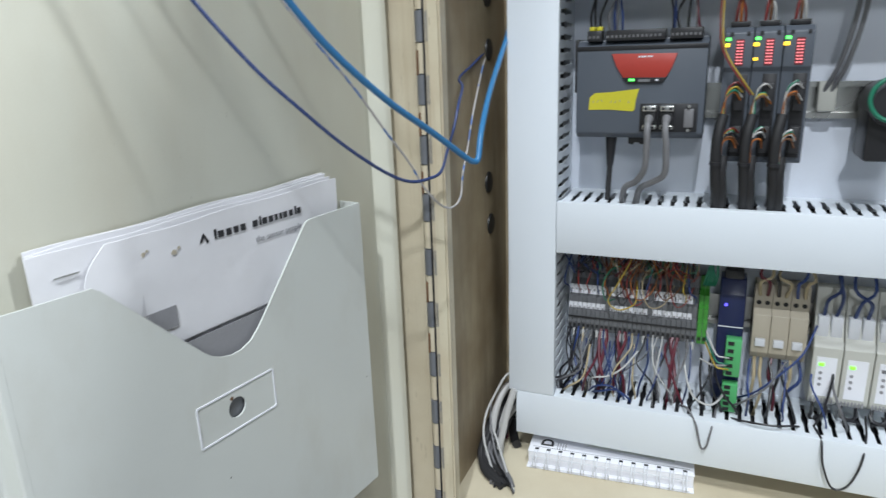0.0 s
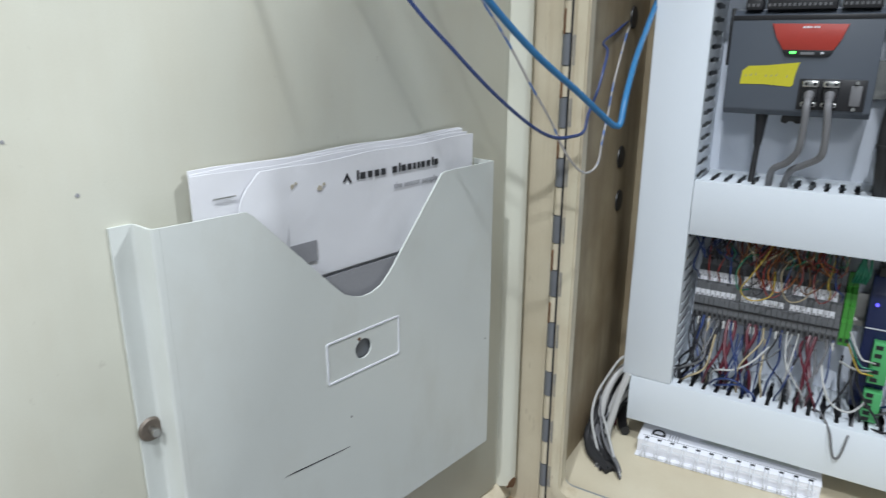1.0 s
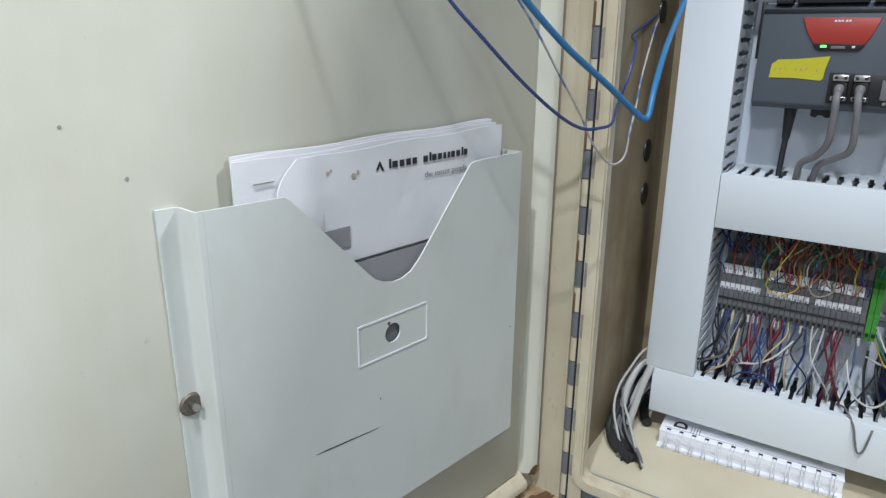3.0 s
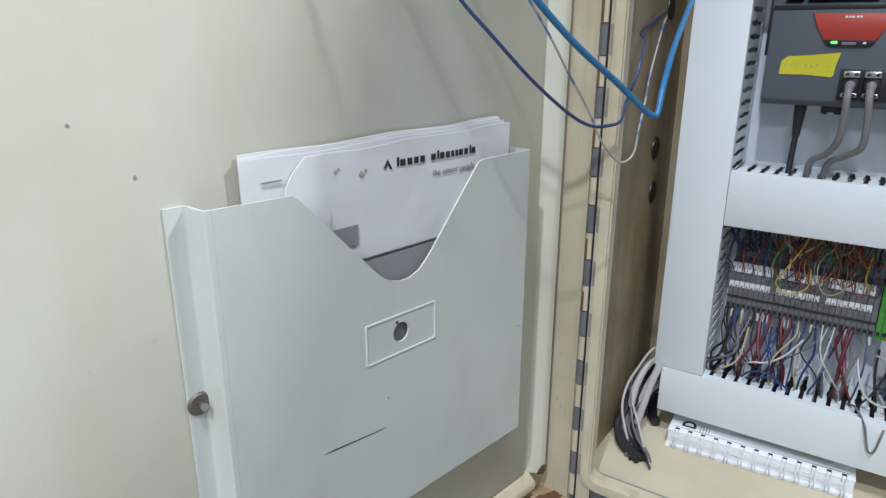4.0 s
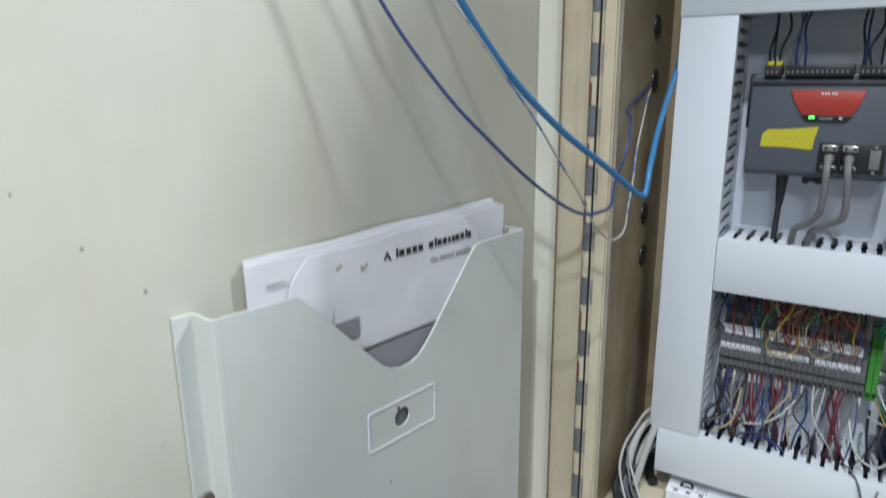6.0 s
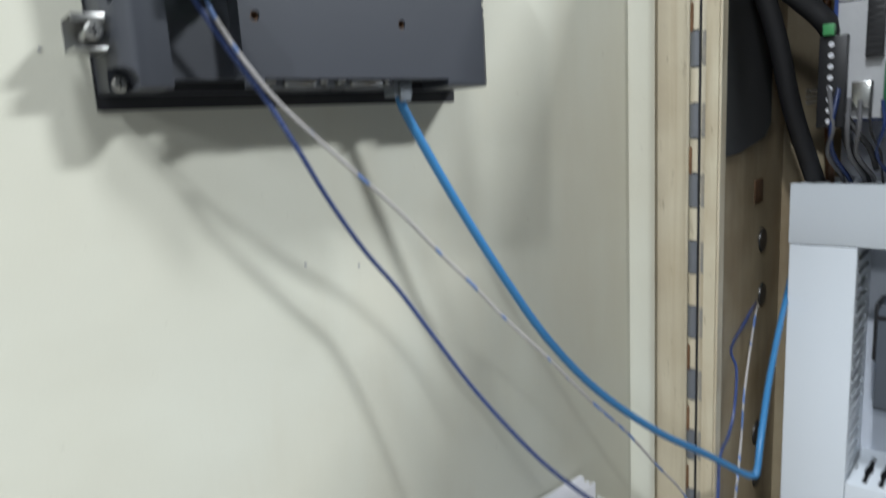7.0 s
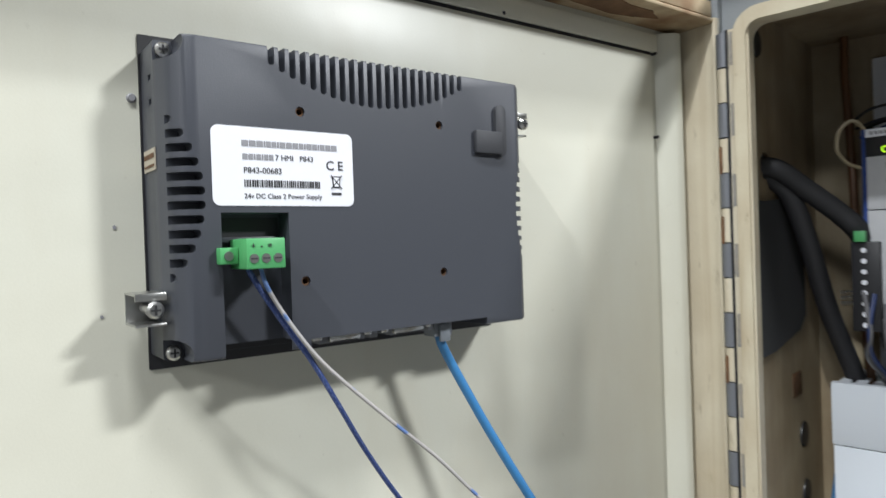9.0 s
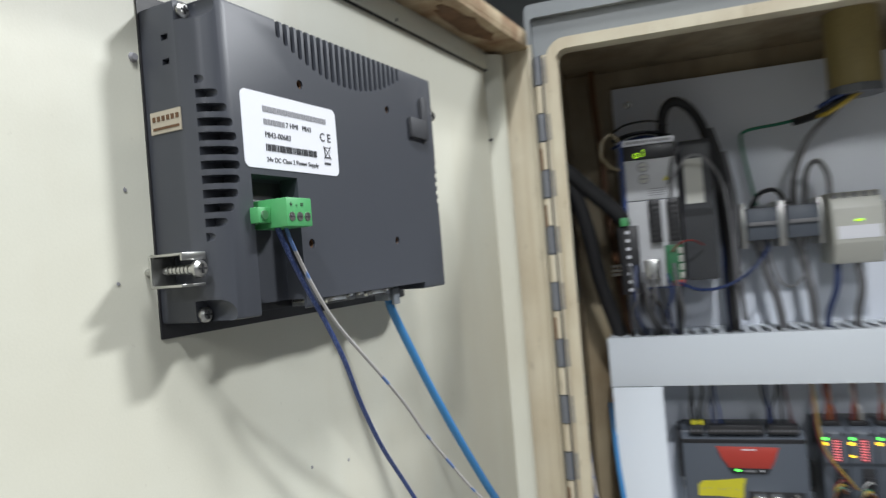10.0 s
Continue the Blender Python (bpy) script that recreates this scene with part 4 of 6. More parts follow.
# ---- rails ----
def rail(u0, u1, zc):
    d = thing("mounting_rail", ((u0 + u1) / 2, VP, zc - 0.0175), "zinc-plated steel mounting rail on the panel", "rail", "mounting rails")
    part("rail_web", box(u0, u1, VP - 0.0015, VP - 0.0002, zc - 0.0125, zc + 0.0125), M_STEEL, d)
    for s in (-1, 1):
        part("rail_side", box(u0, u1, VP - 0.0075, VP - 0.0016, zc + s * 0.0125 - 0.0006, zc + s * 0.0125 + 0.0006), M_STEEL, d)
        a, b = sorted((zc + s * 0.0125, zc + s * 0.0175))
        part("rail_flange", box(u0, u1, VP - 0.0088, VP - 0.0076, a, b), M_STEEL, d)


rail(0.186, 0.56, 0.815)
rail(0.195, 0.56, 1.040)
rail(0.27, 0.56, 1.318)

# ---- axis controller ----
CF = 0.478
ctrl = thing("machine_controller", (0.256, VP, 1.009), "dark grey machine controller with red badge and yellow tape", "controller")
prof = [(CF, 1.0130), (CF, 1.0960), (CF + 0.012, 1.1010), (CF + 0.012, 1.1030), (VP - 0.009, 1.1030), (VP - 0.009, 1.0080), (CF + 0.006, 1.0080)]
part("housing", prism(prof, "x", 0.1965, 0.3175, 0.0012), M_CTRL, ctrl)
part("side_cap", box(0.1925, 0.1964, CF + 0.010, VP - 0.020, 1.052, 1.1035, 0.001), M_BLACK, ctrl)
part("badge", prism([(0.2301, 1.0893), (0.2909, 1.0884), (0.2865, 1.0760), (0.2820, 1.0672), (0.2790, 1.0650), (0.2440, 1.0655), (0.2412, 1.0672), (0.2350, 1.0775)], "y", CF - 0.0018, CF - 0.0001, 0.0004), M_RED, ctrl, "red plastic badge")
part("badge_foot", prism([(0.2412, 1.0668), (0.2820, 1.0664), (0.2790, 1.0622), (0.2755, 1.0610), (0.2470, 1.0612), (0.2436, 1.0630)], "y", CF - 0.0022, CF - 0.0001, 0.0004), M_BLACK, ctrl)
bm = bmesh.new()
for a in (0.2555, 0.2582, 0.2606, 0.2640, 0.2665):
    box(a, a + 0.0018, CF - 0.0021, CF - 0.0017, 1.0852, 1.0868, bm=bm)
part("badge_marks", bm, M_LABEL, ctrl)
part("status_lamp", box(0.2475, 0.2525, CF - 0.0028, CF - 0.0021, 1.0635, 1.0655, 0.0003), G_LED_G, ctrl, "lit green status lamp")
part("maker_plate", box(0.2560, 0.2670, CF - 0.0027, CF - 0.0021, 1.0625, 1.0648, 0.0003), M_CABLEGREY, ctrl)
part("spare_lamp", box(0.2720, 0.2745, CF - 0.0027, CF - 0.0021, 1.0632, 1.0650, 0.0003), M_LABEL, ctrl)
tape = solo("yellow_tape", prism([(0.2090, 1.0360), (0.2100, 1.0480), (0.2150, 1.0522), (0.2300, 1.0530), (0.2570, 1.0560), (0.2545, 1.0450), (0.2538, 1.0362), (0.2520, 1.0345), (0.2300, 1.0362)], "y", CF - 0.0005, CF - 0.0001), M_YELTAPE, (0.232, CF, 1.0345), "yellow tape label with faint handwriting on the controller", "tape")
r3 = random.Random(3)
for i in range(9):
    a = 0.2135 + i * 0.0043
    bm = box(-0.0012, 0.0012, 0, 0.0002, -0.0003, 0.0003)
    bm.transform(Matrix.Translation((a, CF - 0.0007, 1.0440 + r3.uniform(-0.001, 0.002))) @ pose(0, 0, 0, 0, r3.choice((70, 90, 20, -60)), 0))
    part("pen_mark", bm, M_YELTAPE if i % 4 == 3 else M_GREYINK, tape)
part("top_band", box(0.1968, 0.3172, CF - 0.0006, CF + 0.0004, 1.0925, 1.0965, 0.0003), M_BLACK, ctrl, "black ledge under the terminals")
# top screw terminals
for a, b in ((0.2060, 0.2200), (0.2235, 0.2790), (0.2830, 0.3120)):
    blk = part("top_terminal", box(a, b, CF + 0.0005, CF + 0.020, 1.1012, 1.1110, 0.0008), M_BLACK, ctrl, "black screw terminal strip")
    for i in range(int((b - a) / 0.0040)):
        part("terminal_mark", box(a + 0.0012 + i * 0.0040, a + 0.0030 + i * 0.0040, CF + 0.0002, CF + 0.0012, 1.1040, 1.1065), M_CABLEGREY, blk)
for a in (0.2075, 0.2145):
    part("yellow_key", box(a, a + 0.0055, CF + 0.002, CF + 0.012, 1.1112, 1.1150, 0.0004), M_YELTAPE, ctrl, "yellow coding key")
part("latch", prism([(0.2475, 1.0078), (0.2660, 1.0078), (0.2660, 1.0010), (0.2600, 1.0005), (0.2575, 1.0030), (0.2540, 1.0030), (0.2520, 1.0000), (0.2475, 1.0015)], "y", CF + 0.012, CF + 0.020, 0.0004), M_BLACK, ctrl, "black rail latch")
part("socket_field", box(0.2590, 0.3120, CF - 0.0012, CF - 0.0001, 1.0150, 1.0420, 0.0004), M_BLACK, ctrl)
part("spare_socket", box(0.3000, 0.3085, CF - 0.0032, CF - 0.0013, 1.0195, 1.0370, 0.0006), M_CABLEGREY, ctrl, "empty serial socket")
for zc in (1.0170, 1.0395):
    part("socket_post", rod((0.3042, CF - 0.0012, zc), (0.3042, CF - 0.0048, zc), 0.0016, n=10), M_STEEL, ctrl)


def plug_cable(uc, pts, label):
    c = thing("plugged_cable", (uc, CF, 1.0180), label, "cable", "grey cables of the controller")
    part("plug_shell", box(uc - 0.0060, uc + 0.0060, CF - 0.0105, CF - 0.0014, 1.0225, 1.0350, 0.0012), M_BLACK, c, "dark plug body")
    part("plug_cap", box(uc - 0.0066, uc + 0.0066, CF - 0.0135, CF - 0.0014, 1.0352, 1.0412, 0.0014), M_STEEL, c, "shiny metal plug cap")
    part("plug_foot", box(uc - 0.0064, uc + 0.0064, CF - 0.0120, CF - 0.0014, 1.0185, 1.0223, 0.0010), M_STEEL, c, "shiny metal plug foot")
    for zc in (1.0204, 1.0382):
        for s in (-0.0035, 0.0035):
            part("plug_screw", rod((uc + s, CF - 0.0014, zc), (uc + s, CF - 0.0150, zc), 0.0014, n=10), M_BLACK, c)
    part("strain_relief", rod((uc, CF - 0.0118, 1.0290), (uc, CF - 0.0215, 1.0250), 0.0042, 0.0034, 14), M_CABLEGREY, c)
    part("jacket", tube(pts, 0.0031, 10), M_CABLEGREY, c)


plug_cable(0.2690, [(0.2690, 0.4580, 1.0262), (0.2692, 0.4510, 1.0190), (0.2695, 0.4515, 1.0050), (0.2680, 0.4560, 0.9820), (0.2600, 0.4640, 0.9680), (0.2490, 0.4720, 0.9600), (0.2460, 0.4790, 0.9480), (0.2455, 0.4860, 0.9340)], "grey serial cable curving from a controller plug into the duct")
plug_cable(0.2850, [(0.2850, 0.4580, 1.0262), (0.2856, 0.4505, 1.0190), (0.2872, 0.4510, 1.0020), (0.2868, 0.4560, 0.9780), (0.2760, 0.4640, 0.9680), (0.2640, 0.4720, 0.9600), (0.2600, 0.4790, 0.9480), (0.2590, 0.4860, 0.9340)], "grey serial cable looping from a controller plug into the duct")
bc = thing("black_plug_cable", (0.2302, 0.50, 0.945), "black moulded plug and cable under the controller", "cable")
part("plug_boot", rod((0.2302, 0.494, 1.0080), (0.2298, 0.494, 0.9780), 0.0058, 0.0034, 14), M_BLACK, bc)
part("jacket", tube([(0.2298, 0.494, 0.979), (0.2292, 0.493, 0.960), (0.2286, 0.491, 0.932)], 0.0028), M_RUBBER, bc)


# ---- axis modules ----
def axis_module(u0, k):
    m = thing("axis_module", (u0 + 0.012, VP, 0.987), "dark grey axis module with lit red indicators and wired plugs", "module", "axis modules beside the controller")
    part("housing", prism([(CF, 0.9900), (CF, 1.0700), (CF - 0.003, 1.0740), (CF - 0.003, 1.1040), (CF + 0.004, 1.1090), (VP - 0.009, 1.1090), (VP - 0.009, 0.9870), (CF + 0.004, 0.9870)], "x", u0 + 0.0003, u0 + 0.0238, 0.0008), M_CTRL, m)
    part("top_plug", box(u0 + 0.0040, u0 + 0.0205, CF + 0.006, CF + 0.020, 1.1092, 1.1140, 0.0006), M_BLACK, m)
    for s in (0.0045, 0.0180):
        part("cover_notch", box(u0 + s, u0 + s + 0.0028, CF - 0.0036, CF - 0.0029, 1.1015, 1.1050), M_BLACK, m)
    col = part("indicator_window", box(u0 + 0.0095, u0 + 0.0165, CF - 0.0036, CF - 0.0029, 1.0755, 1.0985), M_DARKRED, m, "dark red indicator window")
    for i in range(8):
        for s in (0.0104, 0.0134):
            part("red_indicator", box(u0 + s, u0 + s + 0.0022, CF - 0.0041, CF - 0.0035, 1.0770 + i * 0.0027, 1.0782 + i * 0.0027), G_LED_R, col)
    part("green_lamp", box(u0 + 0.0010, u0 + 0.0052, CF - 0.0040, CF - 0.0029, 1.0975, 1.1000, 0.0004), G_LED_G, m, "lit green lamp")
    part("amber_lamp", box(u0 - 0.0002 + (0.0 if k else 0.001), u0 + 0.0044, CF - 0.0040, CF - 0.0029, 1.0922, 1.0952, 0.0004), G_LED_Y, m, "lit amber lamp")
    if k == 1:
        part("amber_lamp", box(u0 + 0.0005, u0 + 0.0042, CF - 0.0040, CF - 0.0029, 1.0800, 1.0822, 0.0004), G_LED_Y, m, "lit amber lamp")
    part("plug_bay", box(u0 + 0.0100, u0 + 0.0215, CF - 0.0016, CF - 0.0001, 0.9930, 1.0680, 0.0004), M_BLACK, m, "black plug bay")
    for zc in (1.0480, 1.0100):
        part("bay_plug", box(u0 + 0.0115, u0 + 0.0200, CF - 0.0100, CF - 0.0017, zc - 0.012, zc + 0.012, 0.0008), M_BLACK, m)
    return m


MODS = (0.3307, 0.3550, 0.3793)
LOOM = ("red", "yellow", "white", "brown", "green", "black", "orange", "white")
for k, u0 in enumerate(MODS):
    axis_module(u0, k)
    rw = random.Random(20 + k)
    lead = u0 + 0.001
    cab_ = thing("module_cable", (lead, CF, 0.93), "black multi-core cable fanning into coloured cores at an axis module", "cable", "module cables")
    part("sheath", tube([(lead + 0.003, 0.4630, 1.0330), (lead, 0.4590, 1.0160), (lead - 0.0008, 0.4600, 0.9960), (lead + 0.001, 0.4650, 0.9700), (lead + 0.003, 0.4740, 0.9480), (lead + 0.0035, 0.4800, 0.9300)], 0.0048, 12), M_RUBBER, cab_)
    part("second_sheath", tube([(lead + 0.006, 0.4660, 0.9950), (lead + 0.0055, 0.4640, 0.9800), (lead + 0.0075, 0.4700, 0.9560), (lead + 0.0085, 0.4790, 0.9300)], 0.0042, 12), M_RUBBER, cab_)
    part("cable_tie", rod((lead - 0.0004, 0.4602, 0.9900), (lead - 0.0006, 0.4603, 0.9868), 0.0056, n=14), M_BLACK, cab_)
    for zc, z1 in ((1.0500, 1.0350), (1.0120, 0.9950)):
        for i in range(7):
            a = rw.uniform(-0.010, 0.010)
            col = LOOM[(i + k) % len(LOOM)] if k < 2 or i % 3 else "white"
            part("core", tube([(u0 + 0.0155 + rw.uniform(-0.002, 0.003), CF - 0.0095, zc + a), (u0 + 0.012, CF - 0.0165 - rw.uniform(0, 0.003), zc + 0.006 + a * 0.7), (u0 + 0.005, CF - 0.019, zc + a * 0.4), (lead + 0.002 + rw.uniform(-0.002, 0.002), 0.4600, z1 - 0.004 + rw.uniform(-0.004, 0.002))], 0.0009, 6, 4), WIRE[col], cab_)
    for i in range(3):
        w = tube([(u0 + 0.008 + i * 0.004, CF + 0.012, 1.113), (u0 + 0.009 + i * 0.003, CF + 0.010, 1.126), (u0 + 0.012 + rw.uniform(-0.004, 0.004), CF + 0.016, 1.145), (u0 + 0.012 + i * 0.003, CF + 0.026, 1.168)], 0.0013, 6, 4)
        solo("wire", w, WIRE[("red", "brown", "white")[i] if k != 0 else ("red", "orange", "red")[i]], (u0 + 0.01, CF + 0.012, 1.113), "thin wire rising from an axis module to the duct", "wire", "wires above the controller")
for uu, col in ((0.209, "black"), (0.213, "black"), (0.226, "grey"), (0.231, "blue"), (0.238, "blue"), (0.286, "blue"), (0.291, "black"), (0.298, "black"), (0.305, "grey"), (0.2845, "black"), (0.2325, "grey"), (0.2175, "black"), (0.3085, "maroon")):
    rw = random.Random(int(uu * 1e4))
    w = tube([(uu, CF + 0.010, 1.108), (uu + rw.uniform(-0.003, 0.003), CF + 0.010, 1.125), (uu + rw.uniform(-0.006, 0.006), CF + 0.018, 1.145), (uu + rw.uniform(-0.004, 0.004), CF + 0.028, 1.168)], 0.0012, 6, 4)
    solo("wire", w, WIRE[col], (uu, CF + 0.01, 1.108), "thin wire rising from the controller to the duct", "wire", "wires above the controller")
for dx, col in ((0.0, "red"), (0.0022, "yellow")):
    w = tube([(0.326 + dx, 0.489, 1.165), (0.3255 + dx, 0.474, 1.130), (0.327 + dx, 0.466, 1.100), (0.333 + dx, 0.462, 1.083), (0.346 + dx, 0.461, 1.064), (0.356 + dx, 0.467, 1.050)], 0.0007, 8)
    solo("wire", w, WIRE[col], (0.326, 0.489, 1.05), "loose wire hanging across the axis modules", "wire", "wires above the controller")
# choke with green winding, sheathed leads
ch = thing("ring_choke", (0.470, 0.500, 1.005), "black ring choke with a green lead wound round it", "choke")
part("core", rod((0.470, 0.470, 1.040), (0.470, 0.535, 1.040), 0.019, n=24), M_BLACK, ch)
part("winding", tube([(0.470 + 0.021 * math.cos(a * 0.4), 0.468 - 0.0004 * a, 1.046 + 0.019 * math.sin(a * 0.4)) for a in range(18)], 0.0020, 8, 3), WIRE["green"], ch)
part("body", box(0.452, 0.488, 0.480, 0.5355, 0.990, 1.036, 0.003), M_BLACK, ch)
for du in (0.0, 0.006):
    w = tube([(0.446 - du, 0.520, 1.165), (0.444 - du, 0.510, 1.120), (0.436 - du, 0.515, 1.075), (0.424 - du, 0.528, 1.042)], 0.0022, 8)
    solo("wire", w, WIRE["grey"], (0.43, 0.52, 1.04), "grey lead running down to the rail clamp", "wire", "wires above the controller")
part("jaw", box(0.416, 0.432, VP - 0.022, VP - 0.0092, 1.030, 1.058, 0.002), M_BEIGE, thing("rail_clamp", (0.424, VP - 0.009, 1.03), "pale clamp block on the steel rail", "clamp"))

# ---- terminal strip ----
TP, TU = 0.0051, 0.1880
tprof = [(VP - 0.009, 0.8520), (0.5270, 0.8560), (0.5230, 0.8560), (0.5230, 0.8420), (0.5120, 0.8380), (0.5120, 0.8270), (0.5070, 0.8250), (0.5070, 0.8130), (0.5030, 0.8100), (0.5010, 0.7960), (0.5030, 0.7860), (0.5110, 0.7830), (VP - 0.009, 0.7860)]


def terminal_mesh(mat):
    bm = prism(tprof, "x", 0.0002, TP - 0.0002)
    bm.transform(Matrix.Translation((0, -0.509, -0.784)))
    return mesh_of("terminal_body", bm, mat, False)


t_grey, t_lime = terminal_mesh(M_TERM), terminal_mesh(M_LIME)
bm = box(0.0003, TP - 0.0003, -0.0016, 0.0, 0, 0.0106)
tag_mesh = mesh_of("marker", bm, M_LABEL, False)
ink_mesh = mesh_of("marker_print", box(0.0014, TP - 0.0016, -0.0019, -0.0017, 0.0040, 0.0062), M_GREYINK, False)
hole_mesh = mesh_of("wire_entry", box(0.0011, TP - 0.0011, -0.0003, 0.0006, 0, 0.0034), M_DARK, False)
for i in range(29):
    lime = i >= 27
    u = TU + i * TP + (0.0008 if lime else 0)
    t = thing("terminal_block", (u, 0.509, 0.784), "lime green earth terminal block on the rail" if lime else "grey two-level terminal block with white markers", "terminal", "earth terminals" if lime else "terminal blocks on the lower rail")
    b = new("terminal_body", t_lime if lime else t_grey)
    b.parent = t
    if not lime and i % 9 != 8:
        for dz, dy in ((0.0432, 0.0030), (0.0236, -0.0024)):
            g = new("marker", tag_mesh)
            g.parent, g.location = t, (0, dy, dz)
            k = new("marker_print", ink_mesh)
            k.parent, k.location = g, (0, 0, 0)
    for dz, dy in ((0.0372, 0.0026), (0.0065, -0.0078)):
        g = new("wire_entry", hole_mesh)
        g.parent, g.location = t, (0, dy, dz)
COLS_UP = ["blue"] * 5 + ["red", "brown", "red", "orange", "green", "red", "orange", "brown", "white", "red", "orange", "red", "brown", "tan", "red", "orange", "red", "white", "brown", "orange", "red", "tan"]
COLS_DN = ["black", "black", "blue", "tan", "black", "black", "black", "maroon", "maroon", "black", "black", "maroon", "maroon", "blue", "blue", "blue", "black", "blue", "white", "tan", "white", "black", "maroon", "maroon", "black", "grey", "blue"]
for i in range(27):
    rw = random.Random(100 + i)
    u = TU + (i + 0.5) * TP
    for lvl in range(2):
        if lvl == 1 and i % 2:
            continue
        z0, v0 = ((0.852, 0.524), (0.829, 0.508))[lvl]
        col = COLS_UP[(i + lvl * 3) % 27] if i < 5 or rw.random() < 0.7 else rw.choice(("yellow", "black", "green", "blue"))
        e = u + rw.uniform(-0.012, 0.012)
        w = tube([(u, v0, z0), (u + rw.uniform(-0.002, 0.002), v0 - 0.006 - rw.uniform(0, 0.006), z0 + 0.010), (0.5 * (u + e) + rw.uniform(-0.006, 0.006), v0 - 0.008 - rw.uniform(0, 0.010), z0 + 0.020), (e, v0 - rw.uniform(-0.004, 0.008), 0.880), (e, 0.515, 0.896)], rw.choice((0.0007, 0.0008, 0.0010)), 6, 4)
        solo("wire", w, WIRE[col], (u, v0, z0), "thin %s wire from a terminal block up to the duct" % col, "wire", "wires above the terminal blocks")
    if i % 5 != 4:
        col = COLS_DN[i]
        e = u + rw.uniform(-0.014, 0.014)
        w = tube([(u, 0.502, 0.790), (u + rw.uniform(-0.002, 0.002), 0.496, 0.780), (u + rw.uniform(-0.006, 0.006), 0.493 - rw.uniform(0, 0.010), 0.760), (e, 0.490 - rw.uniform(0, 0.012), 0.738), (e + rw.uniform(-0.003, 0.003), 0.492, 0.716), (e, 0.496, 0.700)], 0.0019 if col == "maroon" else rw.choice((0.0009, 0.0012, 0.0014)), 6, 4)
        solo("wire", w, WIRE[col], (u, 0.502, 0.79), "thin %s wire from a terminal block down to the duct" % col, "wire", "wires below the terminal blocks")
        if rw.random() < 0.55:
            f = rod((u, 0.5005, 0.788), (u + 0.0003, 0.4975, 0.7805), 0.0016, n=8)
            solo("ferrule_sleeve", f, WIRE[rw.choice(("white", "grey", "white"))], (u, 0.5, 0.785), "pale ferrule sleeve on a wire end", "sleeve", "wire sleeves")
# long loops in front of the strip
LOOPS = [("yellow", [(0.262, 0.500, 0.893), (0.254, 0.484, 0.872), (0.243, 0.480, 0.850), (0.235, 0.482, 0.832), (0.246, 0.482, 0.823), (0.262, 0.484, 0.830), (0.264, 0.490, 0.842), (0.262, 0.505, 0.850)]),
         ("green", [(0.247, 0.500, 0.868), (0.236, 0.486, 0.866), (0.229, 0.482, 0.850), (0.232, 0.485, 0.832), (0.240, 0.500, 0.828)]),
         ("white", [(0.268, 0.494, 0.772), (0.255, 0.480, 0.757), (0.240, 0.476, 0.746), (0.225, 0.476, 0.742), (0.218, 0.482, 0.734), (0.216, 0.492, 0.712)]),
         ("blue", [(0.216, 0.490, 0.716), (0.226, 0.472, 0.733), (0.242, 0.470, 0.737), (0.255, 0.476, 0.725), (0.258, 0.488, 0.708)]),
         ("blue", [(0.220, 0.490, 0.716), (0.232, 0.474, 0.727), (0.248, 0.474, 0.731), (0.262, 0.482, 0.718), (0.264, 0.490, 0.704)]),
         ("white", [(0.316, 0.496, 0.768), (0.322, 0.478, 0.750), (0.330, 0.474, 0.736), (0.345, 0.474, 0.730), (0.356, 0.482, 0.737), (0.360, 0.496, 0.745)]),
         ("white", [(0.332, 0.500, 0.770), (0.345, 0.484, 0.772), (0.358, 0.486, 0.773), (0.366, 0.494, 0.776)]),
         ("grey", [(0.316, 0.490, 0.716), (0.324, 0.470, 0.724), (0.333, 0.459, 0.714), (0.337, 0.456, 0.700), (0.340, 0.455, 0.690), (0.343, 0.4555, 0.688), (0.346, 0.456, 0.694), (0.349, 0.460, 0.712), (0.353, 0.490, 0.722)]),
         ("black", [(0.360, 0.488, 0.712), (0.380, 0.466, 0.722), (0.405, 0.462, 0.724), (0.425, 0.472, 0.722), (0.435, 0.490, 0.712)]),
         ("black", [(0.445, 0.490, 0.716), (0.449, 0.462, 0.718), (0.452, 0.454, 0.695), (0.462, 0.452, 0.672), (0.475, 0.453, 0.676), (0.484, 0.456, 0.700), (0.488, 0.470, 0.722), (0.489, 0.490, 0.735)]),
         ("tan", [(0.186, 0.490, 0.712), (0.196, 0.474, 0.727), (0.212, 0.476, 0.742), (0.216, 0.490, 0.775)]),
         ("blue", [(0.372, 0.500, 0.730), (0.386, 0.474, 0.752), (0.405, 0.470, 0.775), (0.425, 0.474, 0.800), (0.437, 0.492, 0.825)]),
         ("grey", [(0.364, 0.496, 0.720), (0.378, 0.472, 0.742), (0.398, 0.468, 0.765), (0.412, 0.476, 0.790)])]
for col, pts in LOOPS:
    solo("wire", tube(pts, 0.0007 if col in ("yellow", "green") else 0.0011, 8), WIRE[col], pts[0], "loose %s wire looping in front of the lower duct" % col, "wire", "loose wire loops")
rw = random.Random(55)
